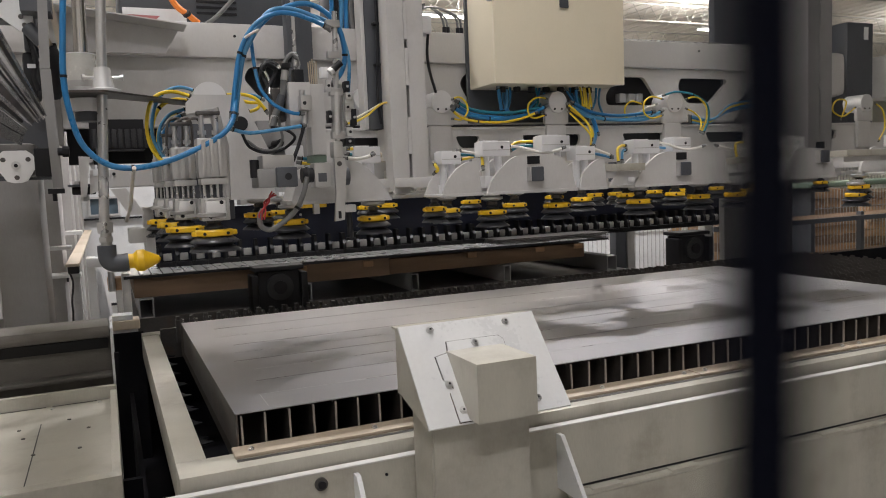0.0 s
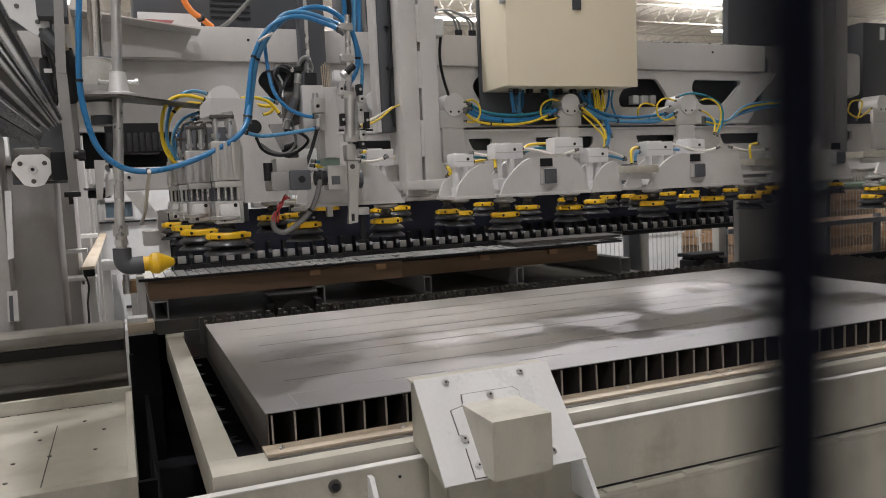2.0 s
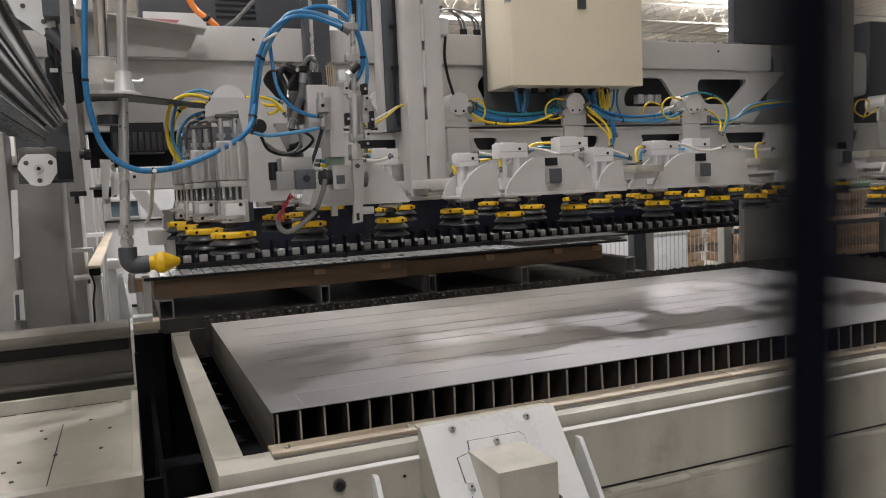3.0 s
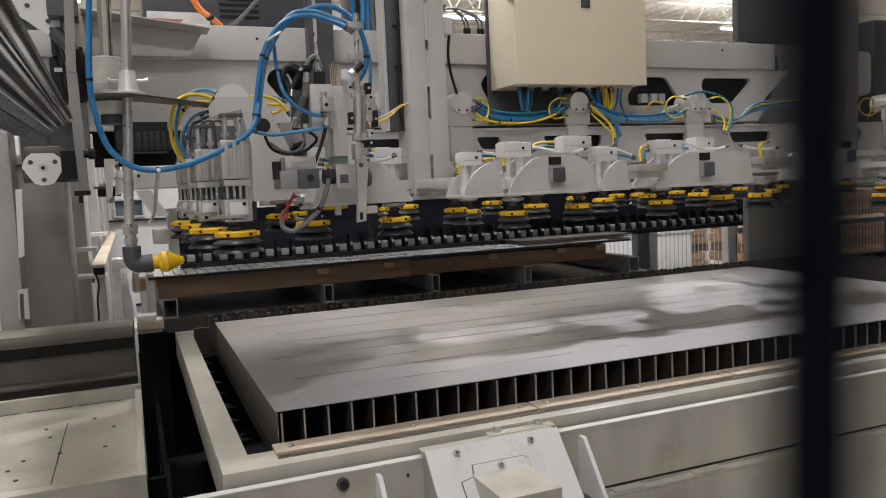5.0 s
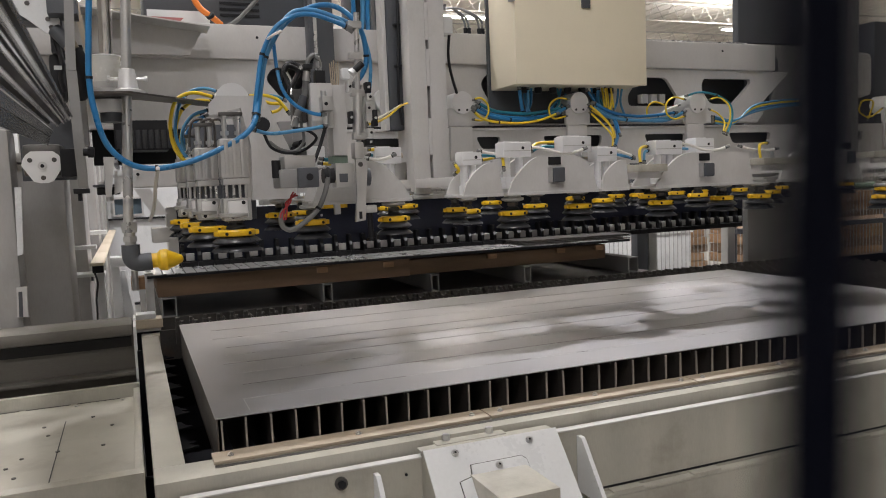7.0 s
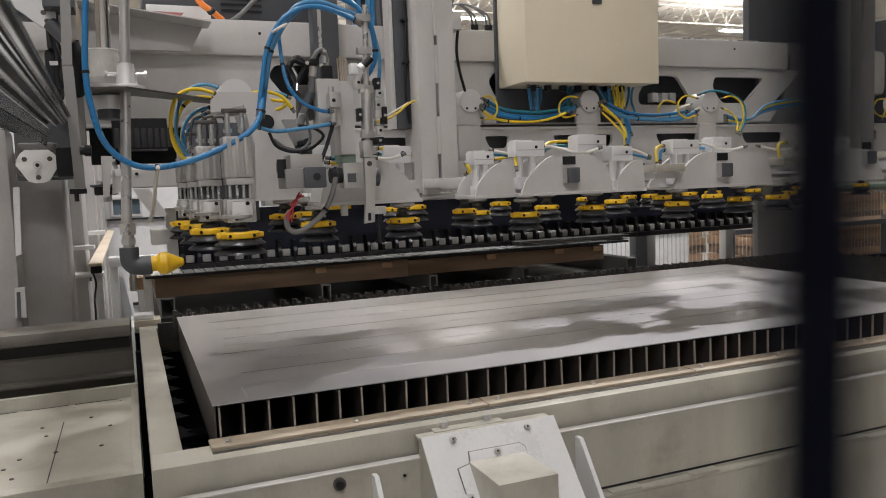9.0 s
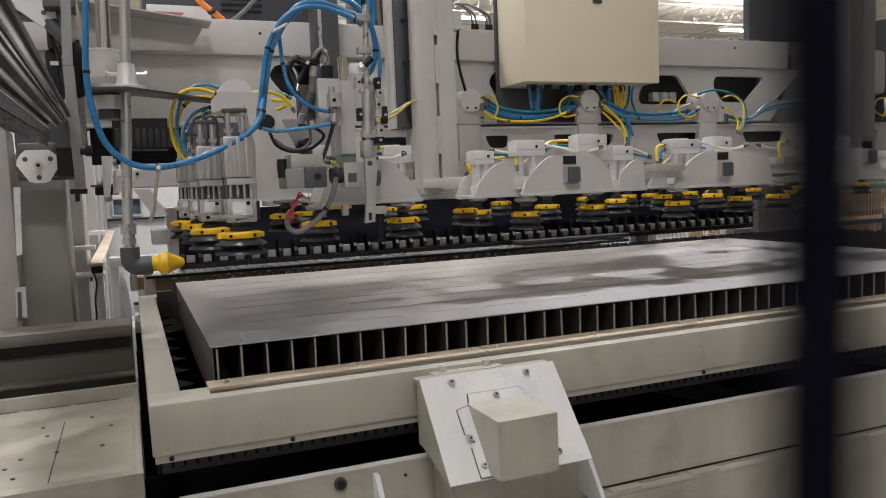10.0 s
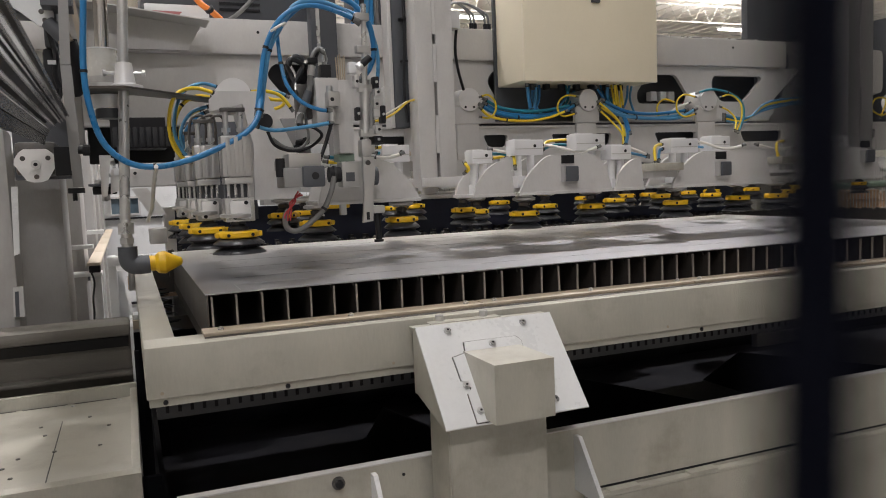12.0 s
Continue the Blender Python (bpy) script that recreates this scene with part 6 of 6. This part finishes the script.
    for dz in (0.02, 0.042):
        hose("air_hose", [(x, 3.57, z + dz) for x, z in ((1.654, 1.853), (1.763, 1.804), (1.959, 1.791), (2.164, 1.821))], 0.011, BHOSE if dz < 0.03 else TEAL, "blue air hose in the bundle along the rail")
        hose("air_hose", [(x, 3.57, z + dz) for x, z in ((2.340, 1.850), (2.483, 1.792), (2.669, 1.774), (2.901, 1.794))], 0.011, LBHOSE if dz < 0.03 else BHOSE, "blue air hose in the bundle along the rail")
    hose("air_hose", [(1.614, 3.53, 1.849), (1.665, 3.53, 1.807), (1.759, 3.53, 1.786), (1.888, 3.53, 1.782), (2.004, 3.53, 1.798), (2.106, 3.53, 1.832)], 0.0085, YHOSE, "yellow air hose along the rail")

    def loop(pts, label="yellow air hose loop beside a disc arm"):
        hose("air_hose", pts, 0.0065, YHOSE, label)
    loop([(1.625, 3.55, 1.899), (1.665, 3.54, 1.909), (1.701, 3.54, 1.881), (1.706, 3.54, 1.836), (1.673, 3.54, 1.799), (1.621, 3.55, 1.804)])
    loop([(2.182, 3.55, 1.905), (2.114, 3.54, 1.909), (2.066, 3.54, 1.880), (2.058, 3.54, 1.834), (2.090, 3.54, 1.804), (2.172, 3.55, 1.819)])
    loop([(2.310, 3.55, 1.857), (2.377, 3.52, 1.800), (2.426, 3.5, 1.732), (2.368, 3.4, 1.649)])
    loop([(2.296, 3.53, 1.837), (2.355, 3.5, 1.769), (2.380, 3.45, 1.705), (2.313, 3.35, 1.636)])
    loop([(2.429, 3.58, 1.981), (2.435, 3.58, 1.927), (2.440, 3.58, 1.851)])
    loop([(2.466, 3.58, 1.981), (2.478, 3.58, 1.911), (2.484, 3.58, 1.850)])
    loop([(2.946, 3.55, 1.905), (2.859, 3.54, 1.917), (2.808, 3.54, 1.885), (2.807, 3.54, 1.829), (2.857, 3.54, 1.798), (2.944, 3.55, 1.814)])
    loop([(2.848, 3.6, 1.879), (2.771, 3.6, 1.898), (2.724, 3.6, 1.867), (2.723, 3.6, 1.817), (2.761, 3.6, 1.792)])
    loop([(3.110, 3.55, 1.905), (3.178, 3.54, 1.917), (3.239, 3.53, 1.871), (3.219, 3.5, 1.791), (3.131, 3.45, 1.705)])
    loop([(3.109, 3.55, 1.854), (3.165, 3.54, 1.827), (3.196, 3.52, 1.777), (3.150, 3.48, 1.710)])
    hose("air_hose", [(2.962, 3.57, 1.927), (3.046, 3.55, 1.947), (3.158, 3.54, 1.930), (3.256, 3.54, 1.879), (3.254, 3.52, 1.793), (3.175, 3.48, 1.701)], 0.008, TEAL, "blue-green air hose looping over a disc arm")
    hose("air_hose", [(2.772, 3.58, 1.802), (2.832, 3.58, 1.849), (2.922, 3.57, 1.879)], 0.007, WHOSE, "white air hose to a disc arm")
    for k, (m, a) in enumerate(((LBHOSE, 0), (BHOSE, 5), (YHOSE, 9), (LBHOSE, 13))):
        d = 0.012 * k
        hose("air_hose", [(3.142, 3.56, 1.813 - d), (3.299, 3.56, 1.789 - d * 0.6), (3.468, 3.58, 1.836 + d), (3.686, 3.6, 1.871 + d), (3.890, 3.62, 1.883 + d)], 0.008, m, "air hose in the loose bundle on the rail")
    loop([(4.375, 3.55, 1.779), (4.413, 3.54, 1.893), (4.321, 3.54, 1.900), (4.291, 3.54, 1.836), (4.383, 3.54, 1.800), (4.514, 3.55, 1.858)])
    loop([(4.689, 3.55, 1.888), (4.739, 3.53, 1.838), (4.721, 3.5, 1.725), (4.530, 3.4, 1.630)])
    # drops from the cabinet to the rail
    for k, a in enumerate(([(1.944, 3.64, 1.991), (1.939, 3.62, 1.886), (1.945, 3.58, 1.809)], [(1.982, 3.66, 1.994), (1.974, 3.64, 1.888), (1.998, 3.58, 1.803)], [(2.022, 3.66, 1.994), (2.004, 3.64, 1.888), (1.919, 3.58, 1.809)],
                           [(2.171, 3.66, 1.996), (2.180, 3.64, 1.903), (2.087, 3.58, 1.823)], [(2.210, 3.66, 1.996), (2.167, 3.64, 1.909), (2.039, 3.58, 1.811)], [(2.250, 3.68, 1.999), (2.221, 3.66, 1.911), (2.130, 3.6, 1.824)],
                           [(2.375, 3.64, 1.994), (2.403, 3.62, 1.901), (2.454, 3.58, 1.817)], [(2.418, 3.66, 1.997), (2.453, 3.64, 1.891), (2.520, 3.58, 1.807)], [(2.559, 3.64, 1.996), (2.535, 3.62, 1.901), (2.469, 3.58, 1.820)],
                           [(2.603, 3.66, 1.999), (2.572, 3.64, 1.903), (2.564, 3.58, 1.804)], [(2.327, 3.6, 1.965), (2.390, 3.58, 1.866), (2.476, 3.56, 1.803), (2.433, 3.45, 1.704)])):
        hose("air_hose", a, 0.0085, (BHOSE, LBHOSE, BHOSE, TEAL)[k % 4], "blue air hose dropping from the cabinet to the rail")
    for a in ([(2.435, 3.62, 1.992), (2.434, 3.6, 1.914), (2.429, 3.58, 1.836)], [(2.464, 3.62, 1.993), (2.463, 3.6, 1.914), (2.454, 3.58, 1.829)], [(2.501, 3.62, 1.993), (2.485, 3.6, 1.914), (2.462, 3.58, 1.835)], [(2.293, 3.54, 1.880), (2.349, 3.52, 1.830), (2.405, 3.5, 1.762), (2.376, 3.42, 1.674)]):
        hose("air_hose", a, 0.0075, YHOSE, "yellow air hose dropping from the cabinet to the rail")
    # short lines between the blocks on the grippers
    for a in (([(1.243, 2.68, 1.610), (1.299, 2.7, 1.601), (1.353, 2.72, 1.596)], WHOSE), ([(1.251, 2.7, 1.593), (1.304, 2.72, 1.593), (1.357, 2.72, 1.587)], TEAL),
              ([(1.264, 2.72, 1.576), (1.313, 2.74, 1.580), (1.357, 2.76, 1.589)], YHOSE), ([(1.457, 2.68, 1.622), (1.530, 2.68, 1.612), (1.607, 2.66, 1.591), (1.651, 2.63, 1.597), (1.687, 2.62, 1.609)], WHOSE),
              ([(1.500, 2.75, 1.607), (1.560, 2.8, 1.638), (1.626, 2.8, 1.644), (1.677, 2.75, 1.640)], YHOSE), ([(1.521, 2.78, 1.604), (1.610, 2.82, 1.627), (1.693, 2.8, 1.619)], TEAL),
              ([(1.861, 2.7, 1.605), (1.902, 2.7, 1.595), (1.972, 2.7, 1.570)], WHOSE), ([(1.874, 2.72, 1.587), (1.930, 2.72, 1.576), (1.987, 2.72, 1.563)], LBHOSE),
              ([(1.929, 2.6, 1.530), (1.939, 2.62, 1.590), (1.979, 2.65, 1.609), (2.024, 2.68, 1.612)], YHOSE), ([(1.975, 2.64, 1.539), (1.994, 2.66, 1.586), (2.029, 2.68, 1.595)], LBHOSE),
              ([(2.176, 2.68, 1.623), (2.235, 2.68, 1.615), (2.317, 2.67, 1.590), (2.385, 2.66, 1.591), (2.420, 2.64, 1.603)], WHOSE), ([(2.214, 2.72, 1.603), (2.300, 2.74, 1.597), (2.362, 2.74, 1.586)], LBHOSE),
              ([(2.294, 2.78, 1.622), (2.361, 2.8, 1.639), (2.429, 2.78, 1.637)], YHOSE), ([(2.514, 2.68, 1.604), (2.594, 2.68, 1.587), (2.677, 2.68, 1.583), (2.723, 2.66, 1.588)], WHOSE),
              ([(2.567, 2.6, 1.520), (2.572, 2.62, 1.589), (2.624, 2.66, 1.610), (2.683, 2.68, 1.615)], YHOSE), ([(0.771, 2.6, 1.588), (0.814, 2.58, 1.584), (0.845, 2.56, 1.590), (0.867, 2.55, 1.600)], WHOSE),
              ([(0.789, 2.64, 1.626), (0.809, 2.64, 1.622), (0.838, 2.65, 1.626)], YHOSE), ([(0.794, 2.66, 1.607), (0.823, 2.66, 1.603), (0.848, 2.66, 1.606)], TEAL),
              ([(1.132, 2.66, 1.523), (1.142, 2.64, 1.537), (1.134, 2.64, 1.552), (1.134, 2.66, 1.565)], YHOSE), ([(1.330, 2.64, 1.533), (1.337, 2.66, 1.570), (1.353, 2.7, 1.593)], YHOSE),
              ([(0.620, 2.64, 1.595), (0.654, 2.64, 1.591), (0.688, 2.64, 1.592)], TEAL), ([(0.620, 2.66, 1.581), (0.656, 2.66, 1.576), (0.689, 2.66, 1.579)], YHOSE)):
        hose("air_line", a[0], 0.0058, a[1], {WHOSE.name: "white short air line between valve blocks", YHOSE.name: "yellow short air line between valve blocks", TEAL.name: "blue-green short air line between valve blocks"}.get(a[1].name, "light blue short air line between valve blocks"))


hoses()


# ---- the far side: fence, timber, posts
def far_side():
    for x0, x1, m, lab in ((3.665, 3.765, CHAR, "dark grey upright machine post"), (3.775, 3.85, ALU, "bright aluminium profile post"), (4.565, 4.645, ALU, "bright aluminium profile post")):
        post_at("profile_post", x0, x1, 5.0, 5.08, 0.0, 2.2, m, lab, 0.004, "profile posts")
    t = thing("mesh_fence", (6.0, 7.4, 0.0), "pale wire mesh safety fence with thin upright wires", "fence")
    for z in (0.15, 0.9, 1.62):
        part("cross_wire", B(1.5, 16.0, 7.398, 7.404, z, z + 0.008), MESH, t)
    me = mesh_of("wire", B(-0.003, 0.003, -0.003, 0.003, 0.0, 1.7), MESH, smooth=0)
    for i in range(150):
        ob = new("wire", me)
        ob.parent = t
        ob.location = (1.5 + i * 0.06 - 6.0, 0, 0.08)
    for x in (1.5, 4.5, 7.5, 10.4):
        part("fence_post", B(x - 0.03, x + 0.03, 7.41, 7.47, 0.0, 1.85), MESH, t)
    for k, (x, y, w, h, lab) in enumerate(((4.6, 9.0, 1.5, 1.02, "stack of brown timber on pallets"), (6.6, 9.3, 2.2, 0.9, "low stack of brown timber on pallets"), (9.6, 9.0, 2.6, 1.1, "wide stack of brown timber on pallets"), (13.0, 9.5, 2.4, 1.0, "stack of weathered timber on pallets"))):
        t = thing("timber_stack", (x, y, 0), lab, "timber", "timber stacks")
        n = 7
        for i in range(n):
            z = 0.1 + i * (h - 0.1) / n
            part("board_layer", B(x - w / 2 + 0.03 * (i % 2), x + w / 2 - 0.04 * ((i + k) % 3), y - 0.5 + 0.02 * (i % 3), y + 0.5, z + 0.012, z + (h - 0.1) / n, bevel=0.004), WOOD if (i + k) % 3 else CARD, t)
            for q in (0.15, 0.5, 0.85):
                part("batten", B(x - w / 2 + w * q - 0.04, x - w / 2 + w * q + 0.04, y - 0.48, y + 0.48, z - 0.012 if i else 0.0, z + 0.0118), WOOD, t)
    t = thing("white_crate", (5.9, 8.2, 0), "pale grey crate behind the fence", "crate")
    part("crate", B(4.9, 6.7, 8.0, 8.35, 0.0, 0.72, bevel=0.01), WHITE, t)
    part("crate_lid", B(4.88, 6.72, 7.98, 8.37, 0.721, 0.76, bevel=0.006), WHITE, t)
    t = thing("green_bench", (8.6, 6.9, 0), "dull green steel bench behind the machine", "bench")
    part("top", B(7.6, 10.4, 6.6, 7.2, 1.22, 1.28, bevel=0.02), GREENCAN, t)
    for x in (7.7, 10.2):
        part("leg", B(x, x + 0.06, 6.65, 7.15, 0.0, 1.2195), CHAR, t)
    t = thing("rack_shelf", (7.2, 6.2, 0), "dark long steel rack with brown boards", "rack")
    for z in (0.42, 0.86):
        part("shelf_beam", B(5.6, 10.0, 6.0, 6.05, z, z + 0.05), CHAR, t)
        part("board", B(5.7, 9.9, 6.06, 6.5, z + 0.015, z + 0.05), CARD, t)
    for x in (5.6, 7.8, 9.95):
        part("rack_post", B(x, x + 0.05, 6.06, 6.12, 0.0, 0.95), CHAR, t)
    # white far partition with a window, seen past the machine's near end
    t = thing("white_partition", (-1.5, 9.0, 0), "bright white partition wall with a dark window", "partition")
    part("panel", holed_plate([(-3.6, 0.0), (3.0, 0.0), (3.0, 2.6), (-3.6, 2.6)], [[(-0.16, 1.275), (0.13, 1.275), (0.13, 1.46), (-0.16, 1.46)]], 9.0, 9.08), WHITE, t)
    part("window_frame", holed_plate([(-0.17, 1.265), (0.14, 1.265), (0.14, 1.47), (-0.17, 1.47)], [[(-0.15, 1.285), (0.12, 1.285), (0.12, 1.45), (-0.15, 1.45)]], 8.985, 8.999), GREY, t)
    part("window_pane", B(-0.16, 0.13, 9.03, 9.04, 1.275, 1.46), PANE, t)
    part("rail", B(-3.6, 3.0, 8.95, 8.998, 1.225, 1.245), BLACK, t)
    part("kick_rail", B(-3.6, 3.0, 8.95, 8.998, 0.30, 0.325), BLACK, t)


far_side()


def motions():
    table = [(0, 0.090, 0), (0.15, 0.113, 0), (0.3, 0.127, 0), (0.5, 0.131, 0), (1.0, 0.131, 0), (3.0, 0.134, 0), (4.4, 0.135, 0), (5.1, 0.135, 0), (5.25, 0.124, 0), (5.5, 0.084, 0), (5.8, 0.030, 0), (6.0, 0.001, 0),
             (6.2, -0.008, 0), (6.5, -0.011, 0), (7.0, -0.011, 0), (8.7, -0.011, 0), (8.82, -0.011, 0.010), (9.0, -0.011, 0.036), (9.5, -0.010, 0.110), (10.0, -0.009, 0.184), (10.5, -0.009, 0.257),
             (10.8, -0.009, 0.300), (10.95, -0.008, 0.313), (11.1, -0.008, 0.315), (12.0, -0.008, 0.315)]
    lift = [(0, 0), (0.5, 0), (0.85, -0.001), (1.0, -0.012), (1.2, -0.032), (1.5, -0.069), (2.0, -0.129), (2.5, -0.190), (3.0, -0.250), (3.4, -0.298), (3.55, -0.312), (3.7, -0.315), (5.0, -0.315), (7.0, -0.315), (8.7, -0.315),
            (8.82, -0.305), (9.0, -0.279), (9.5, -0.205), (10.0, -0.131), (10.5, -0.058), (10.8, -0.015), (10.95, -0.002), (11.1, 0), (12.0, 0)]
    reach = [(0, 0), (7.25, 0), (7.5, -0.010), (7.8, -0.040), (8.1, -0.075), (8.4, -0.105), (8.65, -0.115), (8.8, -0.115), (12.0, -0.115)]
    for ob in TABLE:
        walk(ob, [(t, Matrix.Translation(ORIGIN[ob.name] + Vector((dx, 0, dz)))) for t, dx, dz in table])
    for ob in LIFT:
        walk(ob, [(t, Matrix.Translation(ORIGIN[ob.name] + Vector((0, 0, dz)))) for t, dz in lift])
    for ob in GANTRY:
        walk(ob, [(t, Matrix.Translation(ORIGIN[ob.name] + Vector((0, dy, 0)))) for t, dy in reach])


motions()
